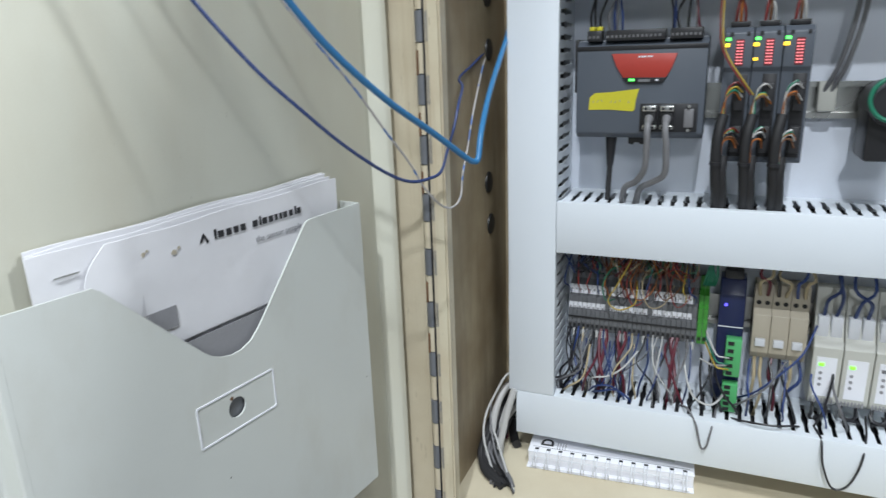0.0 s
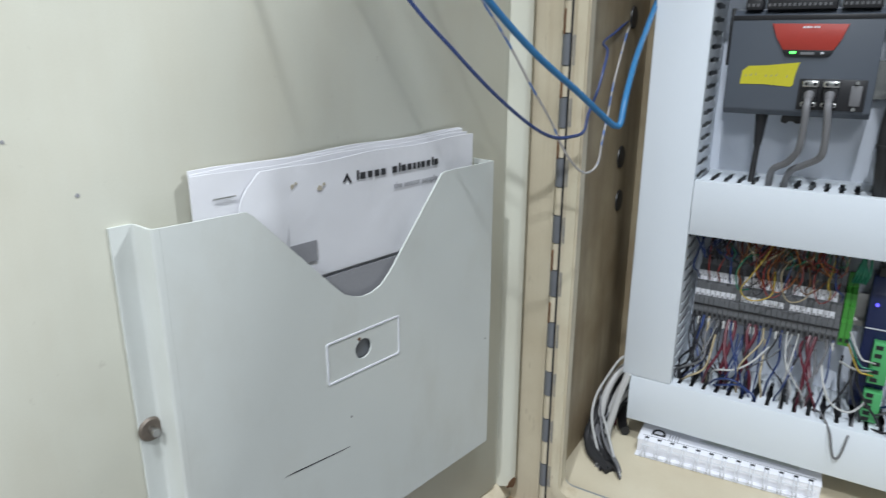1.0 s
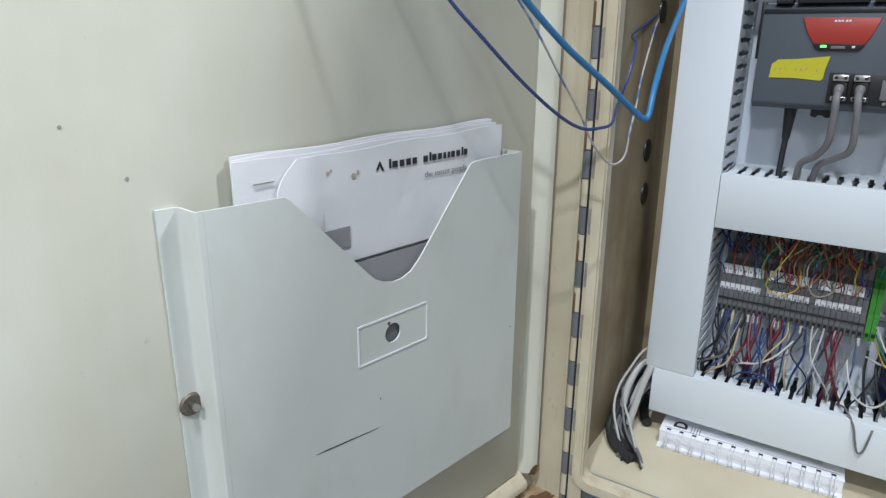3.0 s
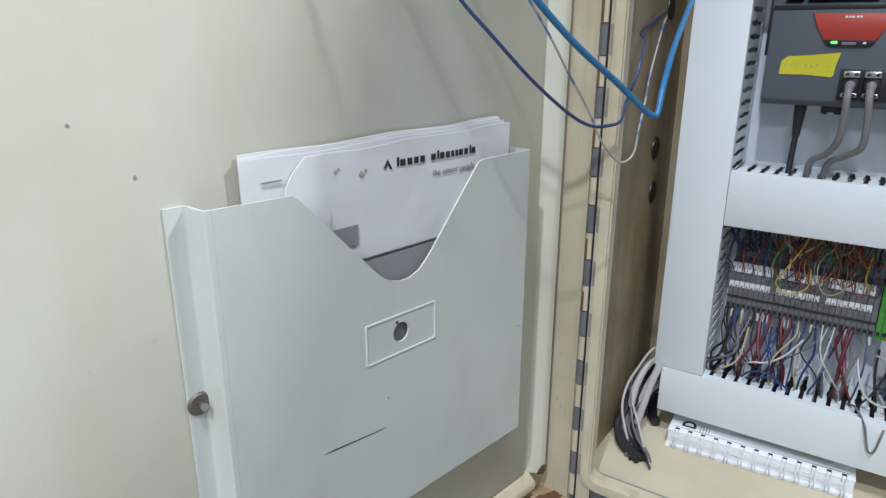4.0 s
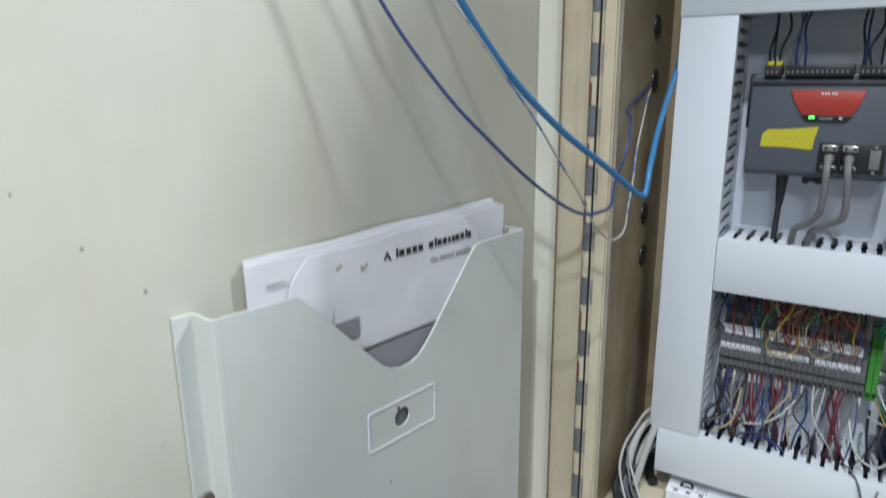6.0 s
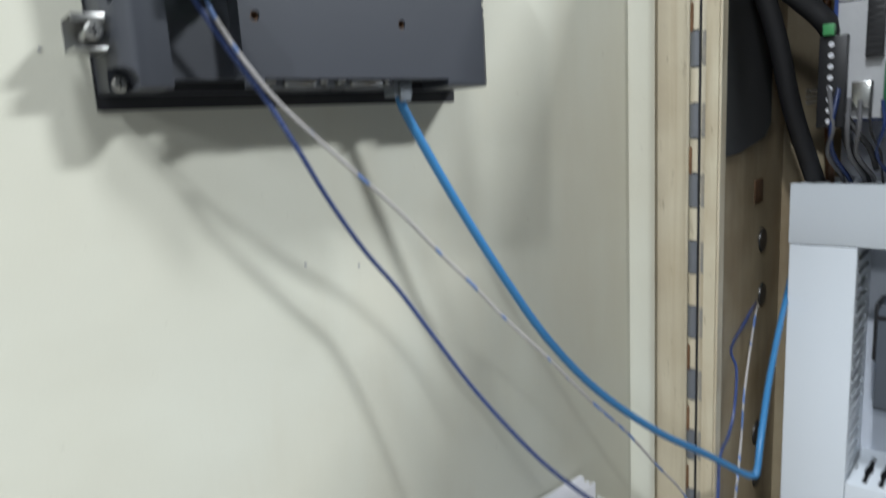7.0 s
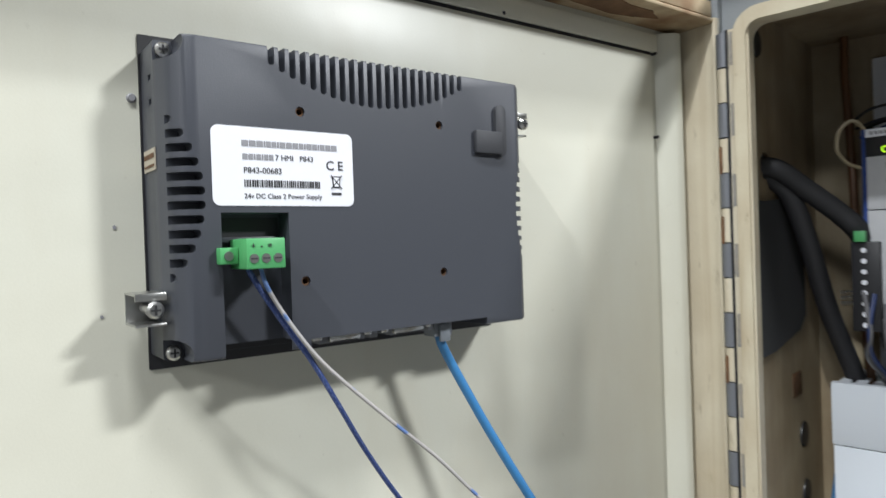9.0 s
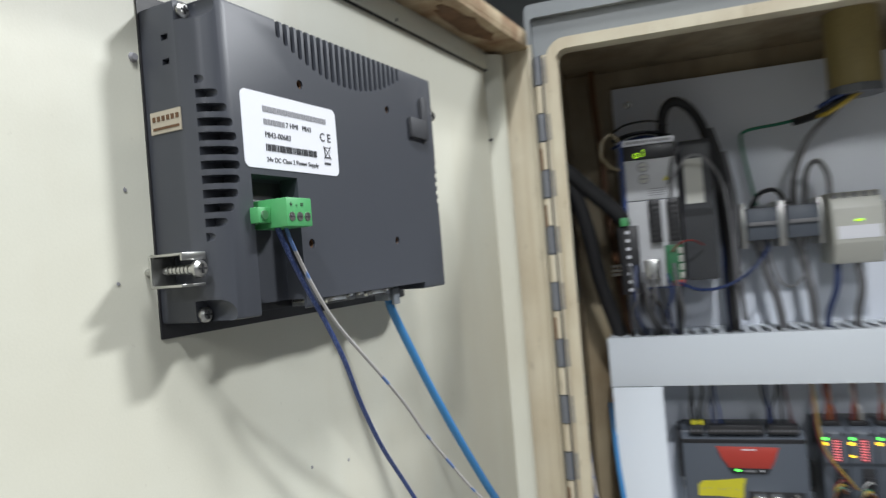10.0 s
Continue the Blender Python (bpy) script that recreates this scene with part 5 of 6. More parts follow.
for i in range(20):  # untidy wire tails along the lower duct
    u = 0.192 + i * 0.0147
    c = rw.choice(("black", "blue", "black", "tan", "grey", "maroon", "blue", "black", "white"))
    e = u + rw.uniform(-0.02, 0.02)
    pts = [(u, 0.492, 0.702), (u + rw.uniform(-0.004, 0.004), 0.486, 0.720), (0.5 * (u + e), 0.482 - rw.uniform(0, 0.012), 0.736 + rw.uniform(0, 0.012)), (e, 0.490, 0.752 + rw.uniform(0, 0.02)), (e + rw.uniform(-0.004, 0.004), 0.505, 0.775)]
    solo("wire", tube(pts, rw.choice((0.0010, 0.0013)), 6, 4), WIRE[c], pts[0], "thin %s wire rising out of the lower duct" % c, "wire", "wires below the terminal blocks")

rw = random.Random(91)
for i in range(46):  # dense thin wires between the strip and the duct above it
    u = 0.190 + i * 0.0029
    c = rw.choice(("blue", "blue", "black")) if i < 11 else rw.choice(("red", "brown", "orange", "maroon", "black", "red", "green", "tan", "brown"))
    e = u + rw.uniform(-0.024, 0.024)
    pts = [(u, 0.520, 0.850), (u + rw.uniform(-0.004, 0.004), 0.506 - rw.uniform(0, 0.012), 0.858 + rw.uniform(-0.004, 0.006)), (0.5 * (u + e) + rw.uniform(-0.012, 0.012), 0.500 - rw.uniform(0, 0.014), 0.872 + rw.uniform(-0.008, 0.006)), (e, 0.505, 0.886), (e + rw.uniform(-0.004, 0.004), 0.515, 0.898)]
    solo("wire", tube(pts, rw.choice((0.0005, 0.0006, 0.0008)), 6, 4), WIRE[c], pts[0], "thin %s wire in the tangle above the terminal blocks" % c, "wire", "wires above the terminal blocks")
for i in range(9):  # wires arching over both marker rows
    u = rw.uniform(0.225, 0.315)
    c = ("red", "brown", "red", "orange", "black", "grey", "maroon", "black", "tan")[i]
    w, drop = rw.uniform(0.008, 0.020), rw.uniform(0.826, 0.838)
    pts = [(u, 0.506, 0.872), (u - w * 0.6, 0.490, 0.856), (u - w * 0.4, 0.485, drop + 0.008), (u, 0.486, drop), (u + w * 0.6, 0.488, drop + 0.006), (u + w, 0.500, 0.850)]
    solo("wire", tube(pts, 0.0006, 6, 5), WIRE[c], pts[0], "thin %s wire arching across the terminal markers" % c, "wire", "loose wire loops")
for i in (0, 1, 2, 3, 4, 5, 6, 7, 9, 12, 16, 19, 22, 25):  # dark tangle below the strip
    u = 0.188 + i * 0.0045
    c = rw.choice(("black", "black", "grey", "white")) if i < 8 else rw.choice(("black", "white", "blue", "tan", "maroon", "grey", "white"))
    e = u + rw.uniform(-0.026, 0.026)
    pts = [(u, 0.503, 0.788), (u + rw.uniform(-0.005, 0.005), 0.492, 0.772 + rw.uniform(-0.006, 0.004)), (0.5 * (u + e) + rw.uniform(-0.014, 0.014), 0.480 - rw.uniform(0, 0.010), 0.748 + rw.uniform(-0.012, 0.012)), (e + rw.uniform(-0.008, 0.008), 0.480, 0.728), (e, 0.492, 0.704)]
    solo("wire", tube(pts, rw.choice((0.0007, 0.0009, 0.0012)), 6, 4), WIRE[c], pts[0], "thin %s wire in the tangle below the terminal blocks" % c, "wire", "wires below the terminal blocks")
shelf = thing("strip_label_rail", (0.255, 0.500, 0.800), "dark grey lower edge of the terminal strip", "strip")
part("edge_bar", box(0.1885, 0.3265, 0.4992, 0.5008, 0.8020, 0.8036, 0.0003), M_BLACK, shelf)

# ---- devices on the lower rail ----
rel = thing("interface_module", (0.359, VP, 0.716), "tall dark blue interface module with green plugs", "module")
part("body", prism([(0.5060, 0.7350), (0.4980, 0.7450), (0.4980, 0.8120), (0.5040, 0.8450), (0.5120, 0.8600), (VP - 0.009, 0.8600), (VP - 0.009, 0.7200), (0.5120, 0.7200)], "x", 0.3465, 0.3715, 0.0012), M_BLUEDEV, rel)
part("cap", box(0.3500, 0.3680, 0.5080, VP - 0.012, 0.8602, 0.8700, 0.002), M_BLACK, rel)
part("light_line", box(0.3470, 0.3710, 0.4972, 0.4979, 0.8110, 0.8120), M_LABEL, rel)
part("lamp", rod((0.3530, 0.5002, 0.8350), (0.3530, 0.4985, 0.8350), 0.0016, n=10), G_LED_B, rel, "small blue lamp")
for a, b in ((0.7600, 0.8020), (0.7190, 0.7510)):
    pl = part("green_plug", box(0.3560, 0.3712, 0.4860, 0.4979, a, b, 0.0008), M_GREEN, rel, "green wired plug")
    for i in range(5):
        zz = a + (b - a) * (i + 0.5) / 5
        part("plug_slot", box(0.3580, 0.3640, 0.4854, 0.4861, zz - 0.0020, zz + 0.0020), M_DARK, pl)
for dz, col in ((0.0, "yellow"), (0.006, "green"), (0.013, "white")):
    w = tube([(0.360, 0.486, 0.768 + dz), (0.354, 0.478, 0.772 + dz), (0.347, 0.480, 0.774 + dz), (0.336, 0.500, 0.790 + dz)], 0.0009, 6, 4)
    solo("wire", w, WIRE[col], (0.36, 0.486, 0.77), "short %s wire at the interface module's plug" % col, "wire", "loose wire loops")
for i in range(3):
    u = 0.3800 + i * 0.0172
    b = thing("circuit_breaker", (u + 0.0085, VP, 0.776), "beige miniature circuit breaker on the lower rail", "circuit breaker", "circuit breakers")
    part("case", prism([(0.5020, 0.8040), (0.5020, 0.7850), (0.5080, 0.7770), (VP - 0.009, 0.7770), (VP - 0.009, 0.8560), (0.5140, 0.8560), (0.5140, 0.8300), (0.5060, 0.8250)], "x", u, u + 0.0168, 0.0006), M_BREAK, b)
    part("toggle", box(u + 0.0035, u + 0.0130, 0.4985, 0.5030, 0.7930, 0.8010, 0.0006), M_WHITEDEV, b)
    for s in (0.0045, 0.0125):
        for zz in (0.8360, 0.8140):
            part("terminal_hole", rod((u + s, 0.5135 if zz > 0.83 else 0.5055, zz), (u + s, 0.5150, zz), 0.0024, n=12), M_DARK, b)
    for j in range(2):
        rw = random.Random(300 + i * 5 + j)
        for top in (0, 1):
            z0 = 0.845 if top else 0.780
            z1 = 0.896 if top else 0.700
            w = tube([(u + 0.005 + 0.007 * j, 0.512, z0), (u + 0.005 + 0.007 * j + rw.uniform(-0.004, 0.004), 0.500, z0 + (0.018 if top else -0.02)), (u + 0.006 + rw.uniform(-0.008, 0.012), 0.502, 0.5 * (z0 + z1)), (u + 0.006 + rw.uniform(-0.004, 0.01), 0.512, z1)], 0.0017, 6, 4)
            solo("wire", w, WIRE[("tan", "tan", "maroon", "black", "tan", "blue")[(i * 2 + j + top) % 6]], (u, 0.512, z0), "insulated wire at a circuit breaker", "wire", "breaker wires")
for i in range(3):
    u = 0.4375 + i * 0.0272
    wh = i == 2
    p = thing("power_relay_unit", (u + 0.013, VP, 0.735), "pale grey relay unit with screw terminals" if wh else "pale grey relay unit with lit green lamp", "relay", "relay units")
    part("case", prism([(0.4980, 0.8000), (0.4980, 0.7420), (0.5040, 0.7360), (VP - 0.009, 0.7360), (VP - 0.009, 0.8560), (0.5220, 0.8560), (0.5160, 0.8250), (0.5040, 0.8060)], "x", u, u + 0.0262, 0.0010), M_BEIGE, p)
    part("front_label", box(u + 0.004, u + 0.022, 0.4974, 0.4979, 0.7470, 0.7900), M_LABEL, p)
    part("lamp", box(u + 0.0060, u + 0.0110, 0.4966, 0.4973, 0.7805, 0.7840, 0.0003), G_RELAY if not wh else M_CABLEGREY, p, "" if wh else "lit green lamp")
    for j in range(3):
        part("dial", rod((u + 0.0085, 0.4978, 0.7730 - j * 0.0065), (u + 0.0085, 0.4968, 0.7730 - j * 0.0065), 0.0017, n=12), M_GREYINK, p)
    for j in range(7):
        part("vent_slot", box(u + 0.0025 + j * 0.0031, u + 0.0040 + j * 0.0031, 0.4976, 0.4984, 0.7385, 0.7445), M_GREYINK, p)
    for j in range(2):
        part("terminal_box", box(u + 0.002 + j * 0.012, u + 0.012 + j * 0.012, 0.5060, 0.5200, 0.8080, 0.8300, 0.001), M_WHITEDEV, p)
        rw = random.Random(400 + i * 5 + j)
        for top in (0, 1):
            z0, z1 = (0.830, 0.896) if top else (0.738, 0.700)
            w = tube([(u + 0.007 + 0.011 * j, 0.511, z0), (u + 0.007 + 0.011 * j + rw.uniform(-0.003, 0.003), 0.500, z0 + (0.02 if top else -0.012)), (u + 0.007 + rw.uniform(-0.008, 0.016), 0.502, 0.5 * (z0 + z1)), (u + 0.007 + rw.uniform(-0.004, 0.012), 0.512, z1)], 0.0018, 6, 4)
            solo("wire", w, WIRE["blue" if top else "black"], (u, 0.511, z0), "insulated wire at a relay unit", "wire", "relay wires")
for i in range(5):
    rw = random.Random(500 + i)
    u = 0.3300 + i * 0.0026
    w = tube([(u, 0.512, 0.850), (u + 0.002, 0.500, 0.864), (u + rw.uniform(-0.004, 0.008), 0.502, 0.880), (u + 0.004, 0.514, 0.897)], 0.0013, 6, 4)
    solo("wire", w, WIRE["green"], (u, 0.512, 0.85), "green earth wire above the earth terminals", "wire", "earth wires")

# ---- upper part of the cabinet: drive, filter, connectors ----
drv = thing("servo_drive", (0.186, VP, 1.262), "blue and white servo drive with lit green digits", "drive")
DF = 0.4500
part("body", box(0.1570, 0.2125, DF + 0.004, VP - 0.0005, 1.2620, 1.4215, 0.0015), M_DRIVEBLUE, drv)
part("faceplate", prism([(0.1610, 1.3556), (0.2130, 1.3556), (0.2130, 1.3985), (0.1610, 1.3985)], "y", DF, DF + 0.0039, 0.0008), M_DRIVEFACE, drv)
win = part("display_window", box(0.1605, 0.2130, DF + 0.0004, DF + 0.0038, 1.3990, 1.4135, 0.0005), M_BLACK, drv, "dark display window")
part("name_strip", box(0.1605, 0.2130, DF + 0.0002, DF + 0.0038, 1.4140, 1.4205, 0.0005), M_LABEL, drv)
bm = bmesh.new()
for i in range(14):
    box(0.1640 + i * 0.0033, 0.1662 + i * 0.0033, DF - 0.0002, DF + 0.0003, 1.4158, 1.4185, bm=bm)
part("name_bars", bm, M_GREYINK, drv)


def digit(u, z, segs):
    """A lit seven-segment figure, leaning with the display."""
    g = {"a": (0, 2, 1), "g": (0, 1, 1), "d": (0, 0, 1), "b": (1, 1.5, 0), "c": (1, 0.5, 0), "f": (-1, 1.5, 0), "e": (-1, 0.5, 0)}
    for s in segs:
        x, zz, flat = g[s]
        cx, cz = u + x * 0.0021, z + zz * 0.0042
        b = box(cx - (0.0017 if flat else 0.0005), cx + (0.0017 if flat else 0.0005), DF - 0.0001, DF + 0.0005, cz - (0.0005 if flat else 0.0017), cz + (0.0005 if flat else 0.0017))
        part("lit_segment", b, G_DIGIT, win, "lit green digit segment")


digit(0.1745, 1.4012, "cdeg")
digit(0.1835, 1.4012, "ef")
for zz in (1.3905, 1.3780):
    part("switch_ring", rod((0.1800, DF + 0.0001, zz), (0.1800, DF - 0.0003, zz), 0.0056, n=20), M_GREYINK, drv, "grey printed ring round a switch")
    k = part("rotary_switch", rod((0.1800, DF + 0.0001, zz), (0.1800, DF - 0.0015, zz), 0.0046, 0.0042, 18), M_BEIGE, drv)
    part("switch_slot", box(0.1766, 0.1834, DF - 0.0019, DF - 0.0014, zz - 0.0007, zz + 0.0007), M_GREYINK, k)
part("warning_mark", prism([(0.1990, 1.3745), (0.2050, 1.3745), (0.2020, 1.3800)], "y", DF - 0.0003, DF + 0.0002), M_YELTAPE, drv, "small yellow warning triangle")
bm = bmesh.new()
for i in range(4):
    box(0.184, 0.2000, DF - 0.0003, DF + 0.0002, 1.3600 + i * 0.0022, 1.3608 + i * 0.0022, bm=bm)
part("caution_text", bm, M_GREYINK, drv, "grey print as plain bars")
part("lower_face", box(0.1610, 0.2130, DF + 0.0008, DF + 0.0039, 1.2640, 1.3550, 0.0006), M_DRIVEFACE, drv)
for a in (0.1822, 0.2005):
    c = part("signal_connector", box(a, a + 0.0120, DF - 0.0070, DF + 0.0006, 1.3105, 1.3550, 0.0008), M_BLACK, drv, "black signal connector")
    for j in range(8):
        part("connector_rib", box(a + 0.0010, a + 0.0110, DF - 0.0076, DF - 0.0069, 1.3135 + j * 0.0050, 1.3160 + j * 0.0050), M_RUBBER, c)
part("circuit_board", box(0.1955, 0.2125, DF - 0.0060, DF + 0.0006, 1.2680, 1.3070, 0.0006), M_BOARD, drv, "green circuit board edge")
for j in range(4):
    part("board_block", box(0.2085, 0.2122, DF - 0.0085, DF - 0.0061, 1.2720 + j * 0.0085, 1.2785 + j * 0.0085, 0.0004), M_BEIGE, drv)
part("red_plug", box(0.2010, 0.2120, DF - 0.0090, DF - 0.0061, 1.2645, 1.2705, 0.0006), M_RED, drv, "small red plug")
pw = part("power_connector", box(0.1500, 0.1700, DF - 0.0070, DF + 0.0300, 1.2580, 1.3300, 0.0008), M_BLACK, drv, "black power connector with bright screws")
for j in range(8):
    part("connector_screw", rod((0.1590, DF - 0.0069, 1.2630 + j * 0.0086), (0.1590, DF - 0.0080, 1.2630 + j * 0.0086), 0.0021, n=10), M_LABEL, pw)
part("metal_clip", box(0.1740, 0.1880, DF - 0.0060, DF + 0.0006, 1.2720, 1.2930, 0.0008), M_STEEL, drv, "bright metal shield clip")
part("green_plug", box(0.1530, 0.1610, DF - 0.0110, DF - 0.0041, 1.3302, 1.3390, 0.0005), M_GREEN, drv)
fil = thing("line_filter", (0.231, VP, 1.262), "grey cased line filter with a rating label", "filter")
part("case", prism([(0.4640, 1.2680), (0.4640, 1.3350), (0.4600, 1.3420), (0.4600, 1.4100), (0.4660, 1.4150), (VP - 0.0005, 1.4150), (VP - 0.0005, 1.2640)], "x", 0.2165, 0.2470, 0.0015), M_FILTER, fil)
part("rating_plate", box(0.2200, 0.2385, 0.4592, 0.4599, 1.3480, 1.3950), M_BEIGE, fil)
for i, u in enumerate((0.2790, 0.3170)):
    c = thing("hooded_connector", (u + 0.015, VP - 0.009, 1.285), "dark grey hooded cable connector with bright side clips", "connector", "hooded connectors")
    part("hood", box(u, u + 0.0300, 0.4800, VP - 0.0090, 1.3040, 1.3380, 0.0020), M_CTRL, c)
    part("hood_step", box(u + 0.001, u + 0.0290, 0.4770, 0.4798, 1.3190, 1.3230, 0.0006), M_CABLEGREY, c)
    for s in (-0.0050, 0.0302):
        part("side_clip", box(u + s, u + s + 0.0048, 0.4840, VP - 0.0090, 1.2960, 1.3440, 0.0010), M_STEEL, c)
    part("outlet", rod((u + 0.015, 0.508, 1.3040), (u + 0.015, 0.508, 1.2920), 0.0080, 0.0050, 14), M_CABLEGREY, c)
mcb = thing("control_relay", (0.380, VP - 0.009, 1.275), "pale grey control relay with a lit green lamp", "relay")
part("case", prism([(0.4700, 1.2950), (0.4700, 1.3300), (0.4800, 1.3460), (VP - 0.009, 1.3460), (VP - 0.009, 1.2740), (0.4800, 1.2740)], "x", 0.3560, 0.4020, 0.0012), M_BEIGE, mcb)
part("lamp", box(0.3760, 0.3830, 0.4690, 0.4699, 1.3160, 1.3180, 0.0003), G_DIGIT, mcb, "lit green lamp")
part("print_area", box(0.3600, 0.3980, 0.4694, 0.4699, 1.2990, 1.3120), M_LABEL, mcb)
for j in range(5):
    part("terminal_hole", rod((0.3610 + j * 0.009, 0.4790, 1.3440), (0.3610 + j * 0.009, 0.4765, 1.3400), 0.0026, n=10), M_GREYINK, mcb)
con = thing("conduit_bushing", (0.386, 0.470, 1.440), "aged yellow-brown conduit bushing through the cabinet top", "conduit")
part("tube", rod((0.386, 0.470, 1.4480), (0.386, 0.470, ZT), 0.0240, n=28), M_OLDPIPE, con)
part("locknut", rod((0.386, 0.470, 1.4400), (0.386, 0.470, 1.4478), 0.0255, n=8), M_STEEL_D, con)

BLACKS = [
    ("thick black cable from the cabinet side to the drive", 0.0085, M_RUBBER, [(0.090, 0.412, 1.3958), (0.104, 0.418, 1.3920), (0.120, 0.432, 1.3760), (0.140, 0.446, 1.3560), (0.152, 0.452, 1.3420), (0.158, 0.458, 1.330)]),
    ("thick black cable dropping from the cabinet side to the duct", 0.0080, M_RUBBER, [(0.092, 0.420, 1.3900), (0.108, 0.432, 1.3720), (0.118, 0.448, 1.3300), (0.124, 0.470, 1.2800), (0.132, 0.488, 1.2400), (0.142, 0.500, 1.2020)]),
    ("brown-black cable running down the back corner", 0.0036, WIRE["brown"], [(0.128, 0.546, 1.5215), (0.129, 0.540, 1.480), (0.133, 0.536, 1.420), (0.137, 0.530, 1.340), (0.143, 0.520, 1.270), (0.150, 0.508, 1.203)]),
    ("black cable arching over the drive", 0.0052, M_RUBBER, [(0.204, 0.505, 1.4100), (0.203, 0.500, 1.4330), (0.207, 0.498, 1.4550), (0.219, 0.500, 1.4640), (0.236, 0.505, 1.4520), (0.249, 0.505, 1.4200), (0.257, 0.500, 1.3600), (0.261, 0.498, 1.3000), (0.262, 0.503, 1.2030)]),
    ("thin blue cable beside the filter", 0.0024, WIRE["blue"], [(0.255, 0.510, 1.3900), (0.257, 0.500, 1.3200), (0.256, 0.500, 1.2600), (0.258, 0.505, 1.2030)]),
    ("grey lead curving over the filter", 0.0022, WIRE["grey"], [(0.205, 0.446, 1.3700), (0.211, 0.452, 1.3980), (0.224, 0.470, 1.4120), (0.242, 0.488, 1.4030), (0.253, 0.498, 1.3600), (0.256, 0.503, 1.3000)]),
    ("white lead looping at the drive's side", 0.0016, WIRE["tan"], [(0.160, 0.470, 1.4180), (0.150, 0.466, 1.4310), (0.140, 0.464, 1.4240), (0.138, 0.462, 1.4080), (0.146, 0.458, 1.3960), (0.157, 0.455, 1.3900)]),
    ("blue wire above the drive", 0.0016, WIRE["blue"], [(0.148, 0.500, 1.4200), (0.165, 0.495, 1.4260), (0.185, 0.495, 1.4290), (0.203, 0.502, 1.4260)]),
    ("black wire above the drive", 0.0018, WIRE["black"], [(0.150, 0.505, 1.4280), (0.168, 0.500, 1.4330), (0.186, 0.500, 1.4340), (0.203, 0.504, 1.4310)]),
    ("green earth wire along the panel", 0.0018, WIRE["green"], [(0.352, 0.500, 1.4290), (0.325, 0.520, 1.4280), (0.292, 0.530, 1.4260), (0.286, 0.530, 1.4150), (0.290, 0.528, 1.3800), (0.296, 0.525, 1.3420)]),
    ("blue wire sagging between connectors", 0.0016, WIRE["blue"], [(0.207, 0.440, 1.2680), (0.225, 0.446, 1.2590), (0.250, 0.455, 1.2600), (0.275, 0.464, 1.2720), (0.295, 0.478, 1.2920), (0.301, 0.505, 1.3020)]),
    ("grey cable from a hooded connector", 0.0042, WIRE["grey"], [(0.294, 0.508, 1.2930), (0.297, 0.503, 1.2700), (0.305, 0.500, 1.2400), (0.310, 0.503, 1.2030)]),
    ("grey cable from a hooded connector", 0.0042, WIRE["grey"], [(0.332, 0.508, 1.2930), (0.336, 0.500, 1.2600), (0.339, 0.500, 1.2350), (0.340, 0.503, 1.2030)]),
    ("dark cable above the hooded connectors", 0.0024, WIRE["black"], [(0.288, 0.512, 1.3390), (0.296, 0.505, 1.3530), (0.312, 0.505, 1.3560), (0.324, 0.510, 1.3400)]),
    ("grey cable rising to the conduit", 0.0030, WIRE["grey"], [(0.330, 0.512, 1.3390), (0.332, 0.505, 1.3700), (0.345, 0.495, 1.4050), (0.370, 0.480, 1.4300), (0.385, 0.472, 1.4450)]),
    ("grey cable looping over the connectors", 0.0026, WIRE["grey"], [(0.340, 0.512, 1.3390), (0.343, 0.502, 1.3720), (0.353, 0.500, 1.3820), (0.362, 0.502, 1.3680), (0.364, 0.506, 1.3460)]),
    ("blue cable down to the duct", 0.0030, WIRE["blue"], [(0.362, 0.490, 1.2740), (0.359, 0.488, 1.2500), (0.352, 0.495, 1.2250), (0.350, 0.503, 1.2030)]),
    ("grey cable down to the duct", 0.0034, WIRE["grey"], [(0.380, 0.490, 1.2740), (0.382, 0.488, 1.2500), (0.379, 0.496, 1.2250), (0.378, 0.503, 1.2030)]),
    ("black cable down to the duct", 0.0036, M_RUBBER, [(0.170, 0.446, 1.2680), (0.172, 0.455, 1.2440), (0.180, 0.480, 1.2200), (0.184, 0.500, 1.2030)]),
    ("black cable down to the duct", 0.0030, M_RUBBER, [(0.206, 0.444, 1.2650), (0.205, 0.460, 1.2400), (0.205, 0.485, 1.2200), (0.206, 0.503, 1.2030)]),
    ("bundle lead under the conduit", 0.0040, WIRE["black"], [(0.386, 0.468, 1.4420), (0.372, 0.466, 1.4360), (0.352, 0.480, 1.4270), (0.335, 0.500, 1.4250)]),
    ("yellow-green wire under the conduit", 0.0022, WIRE["yellow"], [(0.388, 0.462, 1.4420), (0.374, 0.460, 1.4330), (0.358, 0.470, 1.4250), (0.348, 0.490, 1.4270)]),
    ("blue wire under the conduit", 0.0022, WIRE["blue"], [(0.380, 0.458, 1.4430), (0.366, 0.458, 1.4390), (0.352, 0.472, 1.4330)]),
]
for lab, r, mat, pts in BLACKS:
    solo("cable", tube(pts, r, 12 if r > 0.003 else 8), mat, pts[-1], lab, "cable", "cables round the drive")
